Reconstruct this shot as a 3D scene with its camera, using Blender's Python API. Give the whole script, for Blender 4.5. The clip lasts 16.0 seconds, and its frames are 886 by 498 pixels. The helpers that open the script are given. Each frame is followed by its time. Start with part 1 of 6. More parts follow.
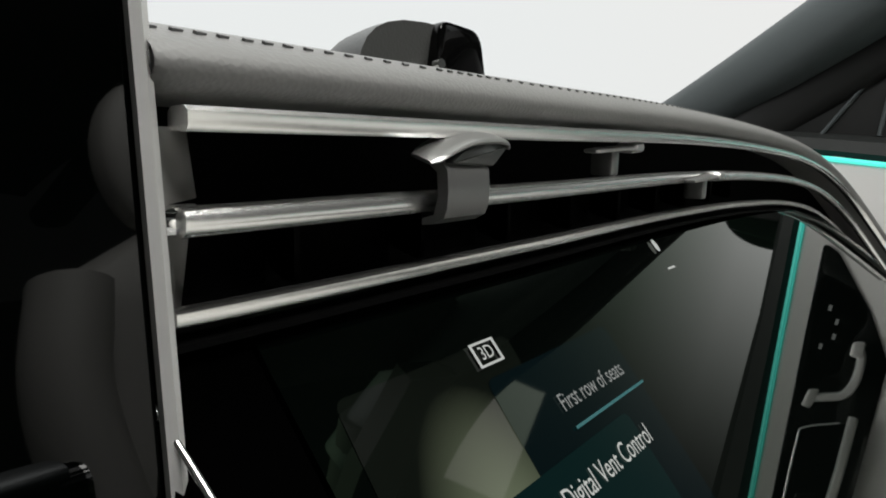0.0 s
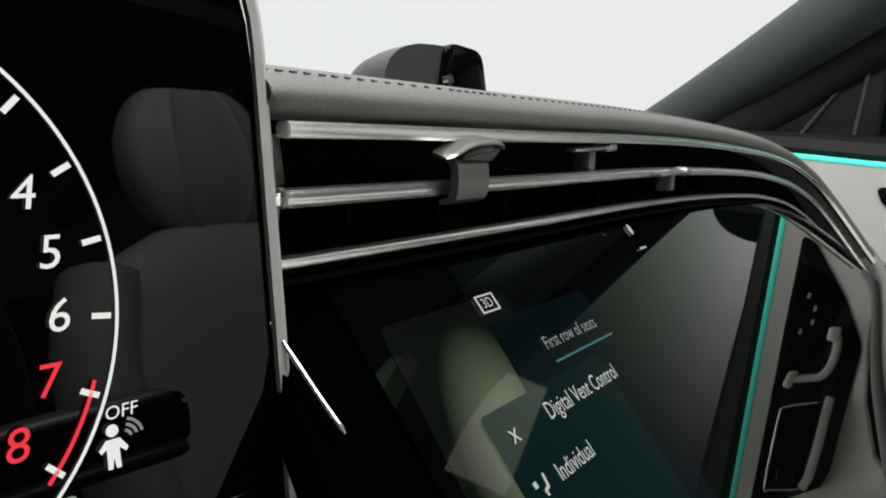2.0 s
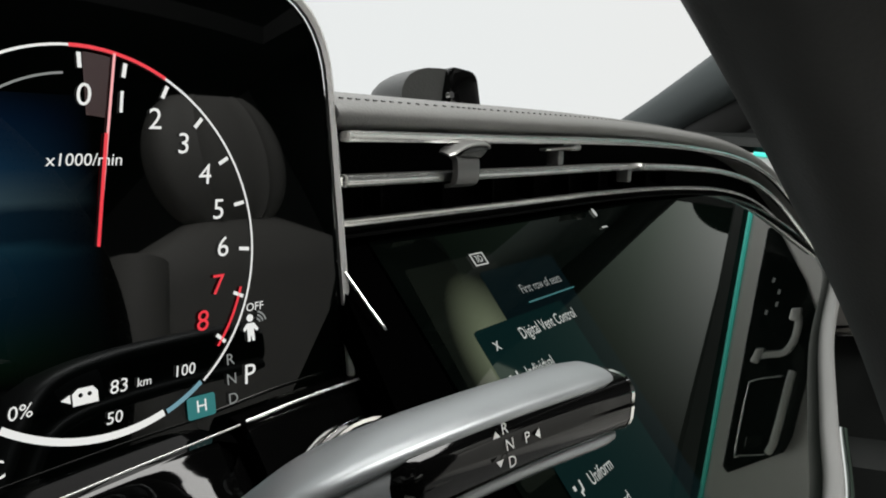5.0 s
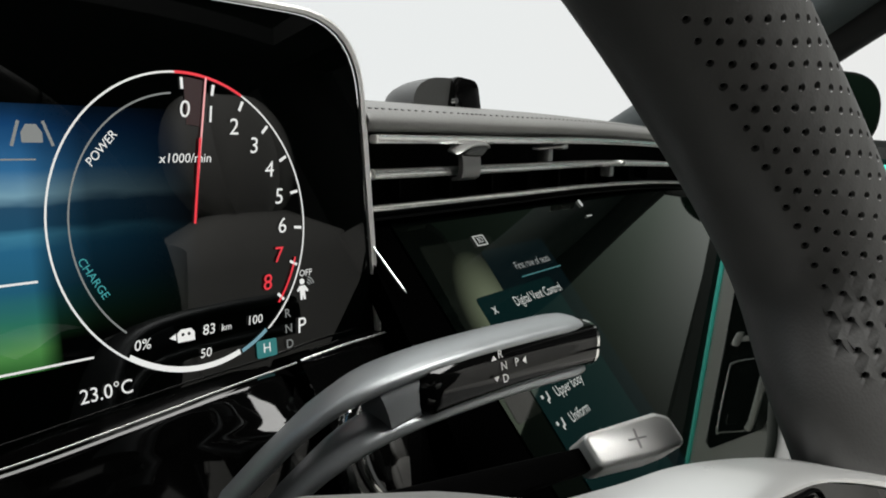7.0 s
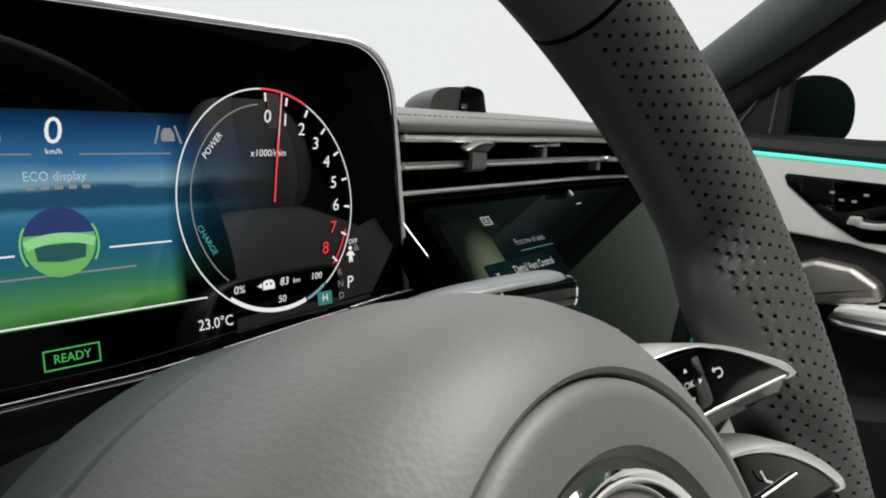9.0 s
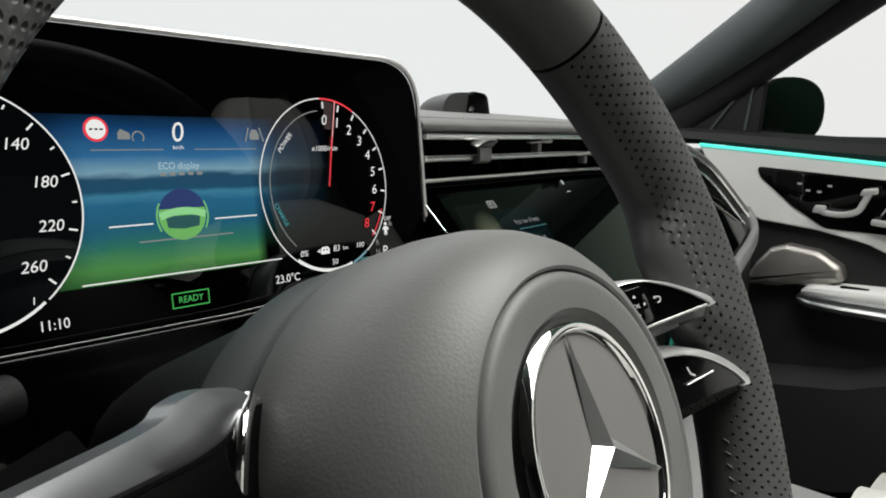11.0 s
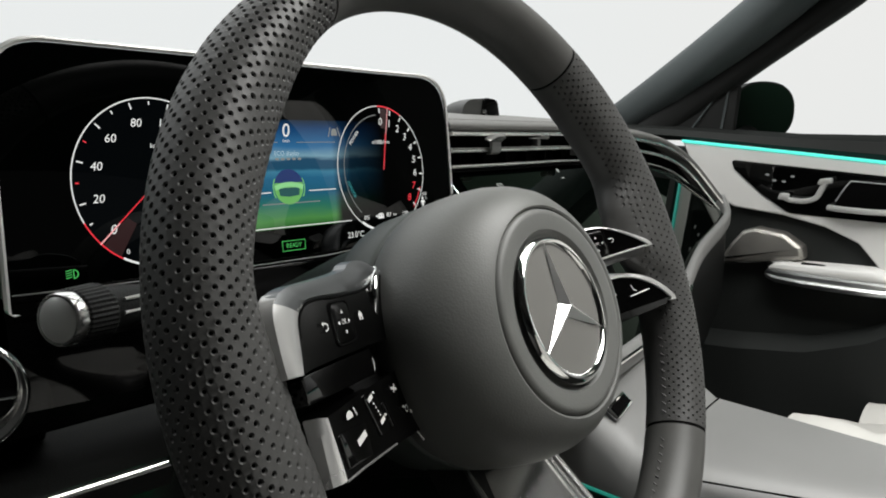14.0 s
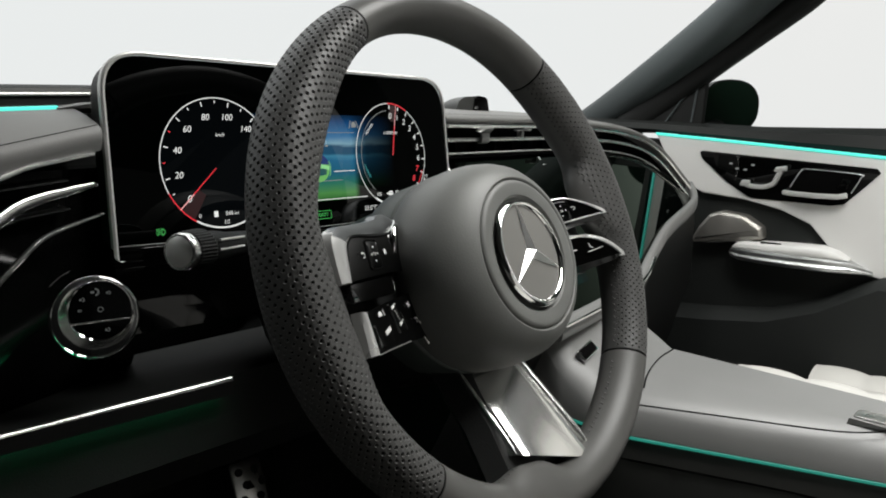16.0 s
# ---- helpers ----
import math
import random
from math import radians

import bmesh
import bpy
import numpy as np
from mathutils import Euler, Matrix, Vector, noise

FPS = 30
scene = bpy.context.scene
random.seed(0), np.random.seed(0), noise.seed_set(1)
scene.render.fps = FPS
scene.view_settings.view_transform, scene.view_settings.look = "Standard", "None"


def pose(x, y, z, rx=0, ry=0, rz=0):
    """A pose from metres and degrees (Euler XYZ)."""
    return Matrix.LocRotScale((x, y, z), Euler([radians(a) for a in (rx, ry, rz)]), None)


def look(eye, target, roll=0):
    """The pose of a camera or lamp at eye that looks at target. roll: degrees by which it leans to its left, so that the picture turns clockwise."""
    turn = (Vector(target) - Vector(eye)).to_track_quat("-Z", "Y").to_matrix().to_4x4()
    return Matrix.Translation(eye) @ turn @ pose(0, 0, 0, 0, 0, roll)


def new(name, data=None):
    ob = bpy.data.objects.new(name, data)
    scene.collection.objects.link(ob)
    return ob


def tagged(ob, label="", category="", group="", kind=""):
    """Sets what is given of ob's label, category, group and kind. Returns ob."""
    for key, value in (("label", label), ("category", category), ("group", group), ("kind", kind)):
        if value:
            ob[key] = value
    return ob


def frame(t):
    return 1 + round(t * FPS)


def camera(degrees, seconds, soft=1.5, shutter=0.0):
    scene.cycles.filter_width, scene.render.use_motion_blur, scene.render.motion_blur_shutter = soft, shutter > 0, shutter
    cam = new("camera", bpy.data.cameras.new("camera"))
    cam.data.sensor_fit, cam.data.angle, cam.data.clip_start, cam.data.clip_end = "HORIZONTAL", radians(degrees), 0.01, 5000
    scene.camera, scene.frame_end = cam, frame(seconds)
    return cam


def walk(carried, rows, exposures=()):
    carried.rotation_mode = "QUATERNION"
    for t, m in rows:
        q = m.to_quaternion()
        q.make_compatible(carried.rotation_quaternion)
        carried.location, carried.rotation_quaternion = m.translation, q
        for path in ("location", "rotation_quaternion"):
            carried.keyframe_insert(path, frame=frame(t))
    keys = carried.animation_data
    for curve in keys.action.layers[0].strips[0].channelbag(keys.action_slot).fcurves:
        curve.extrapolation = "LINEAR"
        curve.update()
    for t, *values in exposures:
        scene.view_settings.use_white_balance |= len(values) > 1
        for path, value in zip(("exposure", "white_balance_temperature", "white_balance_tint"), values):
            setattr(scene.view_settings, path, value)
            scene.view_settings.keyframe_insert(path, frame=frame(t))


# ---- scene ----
cam = camera(61.9, 16.0, soft=1.9)
PATH = [
    (0, (0.026, 0.048, 1.079), (1.502, 1.363, 0.777), 1.7),
    (0.5, (0.016, 0.04, 1.08), (1.489, 1.358, 0.775), 1.7),
    (1, (0.004, 0.031, 1.08), (1.476, 1.351, 0.776), 1.7),
    (1.5, (-0.006, 0.023, 1.08), (1.464, 1.344, 0.776), 1.7),
    (2, (-0.018, 0.012, 1.08), (1.453, 1.333, 0.777), 1.5),
    (2.5, (-0.027, 0.003, 1.081), (1.445, 1.322, 0.775), 1.7),
    (3, (-0.037, -0.007, 1.081), (1.435, 1.311, 0.777), 1.6),
    (5.3, (-0.095, -0.055, 1.081), (1.374, 1.268, 0.781), 1.3),
    (5.5, (-0.1, -0.059, 1.081), (1.372, 1.261, 0.779), 1.4),
    (6, (-0.112, -0.069, 1.082), (1.36, 1.251, 0.775), 1.3),
    (6.5, (-0.123, -0.078, 1.083), (1.348, 1.241, 0.773), 1.3),
    (7, (-0.138, -0.089, 1.084), (1.332, 1.231, 0.772), 1.4),
    (7.5, (-0.153, -0.1, 1.084), (1.314, 1.224, 0.773), 1.3),
    (8, (-0.169, -0.113, 1.085), (1.296, 1.212, 0.771), 1.3),
    (8.5, (-0.186, -0.127, 1.084), (1.279, 1.198, 0.773), 1.2),
    (9, (-0.208, -0.144, 1.084), (1.255, 1.183, 0.773), 1.2),
    (9.2, (-0.217, -0.149, 1.085), (1.25, 1.173, 0.769), 1.1),
    (11.3, (-0.301, -0.213, 1.086), (1.166, 1.107, 0.764), 1.1),
    (11.5, (-0.307, -0.219, 1.086), (1.155, 1.107, 0.766), 1.1),
    (12, (-0.328, -0.235, 1.086), (1.132, 1.094, 0.765), 1.0),
    (12.5, (-0.352, -0.252, 1.086), (1.108, 1.077, 0.764), 1.1),
    (13, (-0.377, -0.271, 1.086), (1.079, 1.061, 0.764), 1.0),
    (13.5, (-0.4, -0.288, 1.086), (1.054, 1.046, 0.763), 1.0),
    (14, (-0.428, -0.31, 1.086), (1.025, 1.025, 0.761), 1.0),
    (14.5, (-0.454, -0.333, 1.087), (1.0, 1.001, 0.759), 1.0),
    (15, (-0.485, -0.359, 1.086), (0.971, 0.973, 0.756), 1.0),
    (15.5, (-0.51, -0.381, 1.085), (0.947, 0.948, 0.753), 0.9),
    (16, (-0.534, -0.405, 1.084), (0.924, 0.921, 0.747), 0.9),
]
walk(cam, [(t, look(eye, target, roll)) for t, eye, target, roll in PATH])

# ---- light: a plain white studio seen through the glass ----
world = bpy.data.worlds.new("studio")
scene.world = world
world.use_nodes = True
bg = world.node_tree.nodes["Background"]
bg.inputs[1].default_value = 0.95
# white cyclorama up to eye level and above it the dimmer upper wall and ceiling of the studio
wc = world.node_tree.nodes.new("ShaderNodeTexCoord")
ws = world.node_tree.nodes.new("ShaderNodeSeparateXYZ")
wr = world.node_tree.nodes.new("ShaderNodeValToRGB")
world.node_tree.links.new(wc.outputs["Generated"], ws.inputs[0])
world.node_tree.links.new(ws.outputs["Z"], wr.inputs[0])
# the backdrop stands ahead and to the right; the studio's far side on the left is unlit
wx = world.node_tree.nodes.new("ShaderNodeMapRange")
wx.interpolation_type = "SMOOTHSTEP"
wx.inputs[1].default_value, wx.inputs[2].default_value = -0.40, 0.12
wx.inputs[3].default_value, wx.inputs[4].default_value = 0.12, 1.0
wm = world.node_tree.nodes.new("ShaderNodeMix")
wm.data_type, wm.blend_type = "RGBA", "MULTIPLY"
wm.inputs[0].default_value = 1.0
world.node_tree.links.new(ws.outputs["X"], wx.inputs[0])
world.node_tree.links.new(wr.outputs[0], wm.inputs[6])
world.node_tree.links.new(wx.outputs[0], wm.inputs[7])
# light added high ahead, out of view, for the hub and dashboard top
wy = world.node_tree.nodes.new("ShaderNodeMapRange")
wy.interpolation_type = "SMOOTHSTEP"
wy.inputs[1].default_value, wy.inputs[2].default_value = 0.25, 0.70
world.node_tree.links.new(ws.outputs["Y"], wy.inputs[0])
wf = world.node_tree.nodes.new("ShaderNodeMix")
wf.data_type = "RGBA"
# raised further with height, above the view through the windscreen
wz = world.node_tree.nodes.new("ShaderNodeMapRange")
wz.interpolation_type = "SMOOTHSTEP"
wz.inputs[1].default_value, wz.inputs[2].default_value = 0.28, 0.62
wz.inputs[3].default_value, wz.inputs[4].default_value = 1.0, 2.5
wl = world.node_tree.nodes.new("ShaderNodeMix")
wl.data_type, wl.blend_type = "RGBA", "MULTIPLY"
wl.inputs[0].default_value = 1.0
wl.inputs[6].default_value = (0.86, 0.885, 0.88, 1)
world.node_tree.links.new(ws.outputs["Z"], wz.inputs[0])
world.node_tree.links.new(wz.outputs[0], wl.inputs[7])
world.node_tree.links.new(wl.outputs[2], wf.inputs[7])
world.node_tree.links.new(wy.outputs[0], wf.inputs[0])
world.node_tree.links.new(wm.outputs[2], wf.inputs[6])
# the backdrop's light falls off behind the car
wb = world.node_tree.nodes.new("ShaderNodeMapRange")
wb.interpolation_type = "SMOOTHSTEP"
wb.inputs[1].default_value, wb.inputs[2].default_value = -0.38, 0.04
wb.inputs[3].default_value, wb.inputs[4].default_value = 0.07, 1.0
world.node_tree.links.new(ws.outputs["Y"], wb.inputs[0])
wk = world.node_tree.nodes.new("ShaderNodeMix")
wk.data_type, wk.blend_type = "RGBA", "MULTIPLY"
wk.inputs[0].default_value = 1.0
world.node_tree.links.new(wf.outputs[2], wk.inputs[6])
world.node_tree.links.new(wb.outputs[0], wk.inputs[7])
world.node_tree.links.new(wk.outputs[2], bg.inputs[0])
wr.color_ramp.elements[0].position, wr.color_ramp.elements[0].color = 0.0, (0.86, 0.87, 0.855, 1)
wr.color_ramp.elements[1].position, wr.color_ramp.elements[1].color = 1.0, (0.06, 0.08, 0.065, 1)
for at_, col in ((0.20, (0.88, 0.885, 0.87)), (0.31, (0.40, 0.46, 0.40)), (0.44, (0.08, 0.115, 0.09)), (0.65, (0.05, 0.07, 0.055))):
    wr.color_ramp.elements.new(at_).color = (*col, 1)


def area_lamp(name, eye, target, sx, sy, watts, tint=(1, 1, 1)):
    data = bpy.data.lights.new(name, "AREA")
    data.shape, data.size, data.size_y, data.energy, data.color = "RECTANGLE", sx, sy, watts, tint
    ob = new(name, data)
    ob.matrix_world = look(eye, target)
    return ob


# unseen main lamp, added over the roof to light the cabin
area_lamp("added_roof_light", (0.27, -0.26, 1.84), (0.269, -0.26, 0.5), 1.00, 0.64, 30.0, (1.0, 0.995, 0.965))
# unseen weak lamp, added on the right for a reflection in the screen
area_lamp("added_side_light", (2.76, -0.92, 2.45), (0.1, 0.1, 1.0), 0.5, 0.6, 1.2, (1.0, 0.97, 0.9))

# ---- materials ----
MATS = {}


def mat(name, color, rough=0.5, metal=0.0, spec=0.5, bump=0.0, bscale=400.0, vary=0.0, vscale=30.0, emit=None, power=0.0, coat=0.0, coat_rough=0.03):
    if name in MATS:
        return MATS[name]
    m = bpy.data.materials.new(name)
    m.use_nodes = True
    nt = m.node_tree
    p = nt.nodes["Principled BSDF"]
    p.inputs["Base Color"].default_value = (*color, 1)
    p.inputs["Roughness"].default_value = rough
    p.inputs["Metallic"].default_value = metal
    p.inputs["Specular IOR Level"].default_value = spec
    p.inputs["Coat Weight"].default_value = coat
    p.inputs["Coat Roughness"].default_value = coat_rough
    if emit:
        p.inputs["Emission Color"].default_value = (*emit, 1)
        p.inputs["Emission Strength"].default_value = power
    if bump or vary:
        tc = nt.nodes.new("ShaderNodeTexCoord")
    if vary:
        n = nt.nodes.new("ShaderNodeTexNoise")
        n.inputs["Scale"].default_value, n.inputs["Detail"].default_value = vscale, 5
        nt.links.new(tc.outputs["Object"], n.inputs["Vector"])
        mix = nt.nodes.new("ShaderNodeMix")
        mix.data_type = "RGBA"
        mix.inputs[6].default_value = (*[c * (1 - vary) for c in color], 1)
        mix.inputs[7].default_value = (*[min(1, c * (1 + vary)) for c in color], 1)
        nt.links.new(n.outputs["Fac"], mix.inputs[0])
        nt.links.new(mix.outputs[2], p.inputs["Base Color"])
        mr = nt.nodes.new("ShaderNodeMapRange")
        mr.inputs[3].default_value, mr.inputs[4].default_value = max(0, rough - 0.08), min(1, rough + 0.08)
        nt.links.new(n.outputs["Fac"], mr.inputs[0])
        nt.links.new(mr.outputs[0], p.inputs["Roughness"])
    if bump:
        v = nt.nodes.new("ShaderNodeTexVoronoi")
        v.inputs["Scale"].default_value = bscale
        nt.links.new(tc.outputs["Object"], v.inputs["Vector"])
        b = nt.nodes.new("ShaderNodeBump")
        b.inputs["Strength"].default_value, b.inputs["Distance"].default_value = bump, 0.0006
        nt.links.new(v.outputs["Distance"], b.inputs["Height"])
        nt.links.new(b.outputs[0], p.inputs["Normal"])
    MATS[name] = m
    return m


LEATHER = mat("wheel_leather", (0.052, 0.0515, 0.050), 0.47, spec=0.30, bump=0.06, bscale=1400, vary=0.18, vscale=60)
LEATHER_TOP = mat("smooth_leather", (0.064, 0.063, 0.060), 0.44, spec=0.36, bump=0.05, bscale=1600, vary=0.15, vscale=50)
HOLE = mat("perforation", (0.003, 0.003, 0.003), 0.9, spec=0.05)
AIRBAG = mat("airbag_skin", (0.116, 0.118, 0.112), 0.50, spec=0.45, bump=0.10, bscale=900, vary=0.15, vscale=40)
PAD = mat("dash_leather", (0.145, 0.144, 0.139), 0.55, bump=0.18, bscale=900, vary=0.1, vscale=25)
PAD_DARK = mat("dark_soft_plastic", (0.010, 0.0115, 0.0108), 0.62, spec=0.3, bump=0.3, bscale=900, vary=0.15, vscale=30)
TRIM_GREY = mat("light_grey_leather", (0.62, 0.615, 0.60), 0.5, bump=0.2, bscale=900, vary=0.06, vscale=12)
CONSOLE_GREY = mat("grey_console_trim", (0.18, 0.18, 0.177), 0.45, bump=0.1, bscale=1500, vary=0.08, vscale=14)
CHROME = mat("satin_chrome", (0.84, 0.84, 0.825), 0.27, 1.0)
BRIGHT = mat("bright_chrome", (0.86, 0.86, 0.85), 0.06, 1.0)
FRAME_SILVER = mat("silver_frame", (0.62, 0.615, 0.60), 0.45, 0.6, vary=0.04, vscale=60)
CAP_GREY = mat("silver_paint", (0.72, 0.72, 0.70), 0.35, 0.25, vary=0.06, vscale=90)
WING = mat("dark_chrome", (0.38, 0.38, 0.37), 0.32, 0.8, vary=0.05, vscale=60)
BAND_SHADED = mat("shaded_band_metal", (0.17, 0.176, 0.18), 0.34, 0.9, vary=0.05, vscale=60)
LEVER = mat("lever_grey_metal", (0.30, 0.315, 0.325), 0.36, 0.6, vary=0.04, vscale=60)
SATIN = mat("satin_grey_metal", (0.60, 0.61, 0.61), 0.36, 1.0, vary=0.04, vscale=60)
SILVER = mat("brushed_silver", (0.62, 0.62, 0.61), 0.3, 1.0, vary=0.05, vscale=80)
GLOSS = mat("piano_black", (0.0015, 0.0015, 0.0015), 0.05, spec=0.42, coat=0.1, coat_rough=0.02)
MATT = mat("matt_black", (0.0012, 0.0012, 0.0012), 0.85, spec=0.04)
BLACK = mat("black_plastic", (0.006, 0.0065, 0.0062), 0.5, spec=0.3, bump=0.2, bscale=900)
GLASS_BLACK = mat("black_glass", (0.0004, 0.0006, 0.0005), 0.02, spec=0.21)
SCREEN_GLASS = mat("coated_screen_glass", (0.0006, 0.0010, 0.0008), 0.02, spec=0.28)
SCREEN_GLASS.node_tree.nodes["Principled BSDF"].inputs["Specular Tint"].default_value = (0.60, 1.0, 0.55, 1)
TEAL = mat("ambient_light_teal", (0.02, 0.2, 0.18), 0.5, emit=(0.10, 0.85, 0.70), power=1.1)
TEAL_DIM = mat("dim_ambient_light", (0.01, 0.12, 0.10), 0.5, emit=(0.05, 0.6, 0.45), power=0.30)
GREEN = mat("ambient_light_green", (0.01, 0.1, 0.05), 0.5, emit=(0.01, 0.42, 0.16), power=20.0)
WHITE_LIT = mat("lit_white", (0.0, 0.0, 0.0), 0.6, emit=(0.92, 0.93, 0.9), power=0.85)
GREY_LIT = mat("lit_grey", (0.0, 0.0, 0.0), 0.6, emit=(0.55, 0.58, 0.56), power=0.36)
RED_LIT = mat("lit_red", (0.0, 0.0, 0.0), 0.6, emit=(0.9, 0.03, 0.05), power=0.9)
PINK_LIT = mat("lit_pink", (0.0, 0.0, 0.0), 0.6, emit=(1.0, 0.45, 0.45), power=0.9)
GREEN_LIT = mat("lit_green", (0.0, 0.0, 0.0), 0.6, emit=(0.08, 0.62, 0.13), power=0.7)
TEAL_LINE = mat("lit_teal_line", (0.0, 0.0, 0.0), 0.6, emit=(0.05, 0.4, 0.42), power=0.28)
TEAL_LIT = mat("lit_teal", (0.0, 0.0, 0.0), 0.6, emit=(0.06, 0.5, 0.52), power=0.6)
PRINT = mat("white_print", (0.55, 0.55, 0.535), 0.55, spec=0.2)
SEAT = mat("seat_leather", (0.50, 0.49, 0.465), 0.5, bump=0.2, bscale=700, vary=0.08, vscale=10)
LINING = mat("headliner_cloth", (0.03, 0.03, 0.03), 0.9, vary=0.1, vscale=60)
CARPET = mat("dark_carpet", (0.006, 0.006, 0.006), 0.95, spec=0.1, bump=0.6, bscale=300)
# the mirror's dark green reflection is put into the glass colour
MIRROR = mat("mirror_glass", (0.006, 0.014, 0.009), 0.03, spec=0.08)
STUDIO = mat("studio_floor", (0.35, 0.35, 0.345), 0.7, vary=0.04, vscale=2)


# ---- mesh helpers ----
def part(name, bm, material, parent=None, label="", smooth=True):
    me = bpy.data.meshes.new(name)
    bmesh.ops.recalc_face_normals(bm, faces=bm.faces)
    for f in bm.faces:
        f.smooth = smooth
    bm.to_mesh(me)
    bm.free()
    for m in material if isinstance(material, (list, tuple)) else [material]:
        me.materials.append(m)
    if smooth:
        me.set_sharp_from_angle(angle=radians(38))
    ob = new(name, me)
    if parent:
        put_under(ob, parent)
    if label:
        ob["label"] = label
    return ob


def thing(name, label, category, at=(0, 0, 0), group="", kind=""):
    ob = new(name)
    ob.location = at
    ob.empty_display_size = 0.02
    return tagged(ob, label, category, group, kind)


def put_under(ob, parent):
    """Parent ob while its mesh keeps its place in the world."""
    ob.parent = parent
    if parent.type == "EMPTY":
        ob.matrix_parent_inverse = Matrix.Translation(-Vector(parent.location))
    return ob


def tilted(x, y, z, tilt, yaw=0.0):
    """A frame whose x runs to the right, y up the face and z out of it towards the driver; tilt: degrees the face leans back."""
    a, b = radians(tilt), radians(yaw)
    turn = Matrix.Rotation(b, 4, "Z")
    m = Matrix(((1, 0, 0, 0), (0, math.sin(a), -math.cos(a), 0), (0, math.cos(a), math.sin(a), 0), (0, 0, 0, 1)))
    return Matrix.Translation((x, y, z)) @ turn @ m


def loft(rings, closed_ring=True, closed_path=False, caps=True):
    bm = bmesh.new()
    vs = [[bm.verts.new(p) for p in r] for r in rings]
    n = len(rings[0])
    rows = len(vs)
    for i in range(rows if closed_path else rows - 1):
        a, b = vs[i], vs[(i + 1) % rows]
        for j in range(n if closed_ring else n - 1):
            k = (j + 1) % n
            bm.faces.new((a[j], a[k], b[k], b[j]))
    if caps and closed_ring and not closed_path:
        bm.faces.new(vs[0])
        bm.faces.new(vs[-1])
    return bm


def sweep(points, profile, up=(0, 0, 1), closed=False, scale=None):
    """Sweep a closed 2D profile (side, up) along points."""
    pts = [Vector(p) for p in points]
    rings = []
    for i, p in enumerate(pts):
        a = pts[i - 1] if i or closed else pts[i]
        b = pts[(i + 1) % len(pts)] if i + 1 < len(pts) or closed else pts[i]
        t = (b - a).normalized()
        s = t.cross(Vector(up)).normalized()
        w = s.cross(t)
        k = scale[i] if scale else 1
        rings.append([p + s * (q[0] * k) + w * (q[1] * k) for q in profile])
    return loft(rings, closed_path=closed)


def spline(ctrl, n=12):
    """Catmull-Rom through the control points."""
    c = [Vector(p) for p in ctrl]
    c = [2 * c[0] - c[1]] + c + [2 * c[-1] - c[-2]]
    out = []
    for i in range(1, len(c) - 2):
        p0, p1, p2, p3 = c[i - 1:i + 3]
        for k in range(n):
            t = k / n
            out.append(0.5 * (2 * p1 + (p2 - p0) * t + (2 * p0 - 5 * p1 + 4 * p2 - p3) * t * t + (3 * p1 - p0 - 3 * p2 + p3) * t ** 3))
    out.append(c[-2])
    return out


def oval(a, b, n=16, power=2.0):
    out = []
    for i in range(n):
        t = 2 * math.pi * i / n
        c, s = math.cos(t), math.sin(t)
        out.append((a * math.copysign(abs(c) ** (2 / power), c), b * math.copysign(abs(s) ** (2 / power), s)))
    return out


def rounded(poly, r, n=5):
    """Round the corners of a 2D polygon; r: one radius or one for each corner."""
    out = []
    m = len(poly)
    for i in range(m):
        p, a, b = (Vector(poly[k % m][:2]) for k in (i, i - 1, i + 1))
        ri = r[i] if isinstance(r, (list, tuple)) else r
        u, v = (a - p), (b - p)
        half = u.angle(v) / 2
        d = min(ri / math.tan(half), 0.48 * u.length, 0.48 * v.length)
        u, v = p + u.normalized() * d, p + v.normalized() * d
        for k in range(n + 1):
            t = k / n
            out.append(tuple((1 - t) ** 2 * u + 2 * t * (1 - t) * p + t * t * v))
    return out


def slab(poly, depth, m=None, bevel=0.0, segs=2, z0=0.0):
    """A plate: the polygon in x, y from z0 - depth up to z0, with a rounded front edge; placed by m."""
    m = m or Matrix()
    bm = bmesh.new()
    top = [bm.verts.new((x, y, z0)) for x, y in poly]
    f = bm.faces.new(top)
    if f.calc_area() > 0:
        f.normal_update()
        if f.normal.z < 0:
            f.normal_flip()
    ext = bmesh.ops.extrude_face_region(bm, geom=[f])
    vs = [v for v in ext["geom"] if isinstance(v, bmesh.types.BMVert)]
    bmesh.ops.translate(bm, verts=vs, vec=(0, 0, -depth))
    if bevel:
        es = [e for e in bm.edges if all(v.co.z > z0 - 1e-7 for v in e.verts)]
        bmesh.ops.bevel(bm, geom=es, offset=bevel, segments=segs, affect="EDGES", profile=0.5)
    bmesh.ops.transform(bm, matrix=m, verts=bm.verts)
    return bm


def box(x0, x1, y0, y1, z0, z1, bevel=0.0, segs=2, m=None):
    bm = bmesh.new()
    bmesh.ops.create_cube(bm, size=1)
    bmesh.ops.transform(bm, matrix=Matrix.LocRotScale(((x0 + x1) / 2, (y0 + y1) / 2, (z0 + z1) / 2), None, (x1 - x0, y1 - y0, z1 - z0)), verts=bm.verts)
    if bevel:
        bmesh.ops.bevel(bm, geom=bm.edges[:], offset=bevel, segments=segs, affect="EDGES", profile=0.5)
    if m:
        bmesh.ops.transform(bm, matrix=m, verts=bm.verts)
    return bm


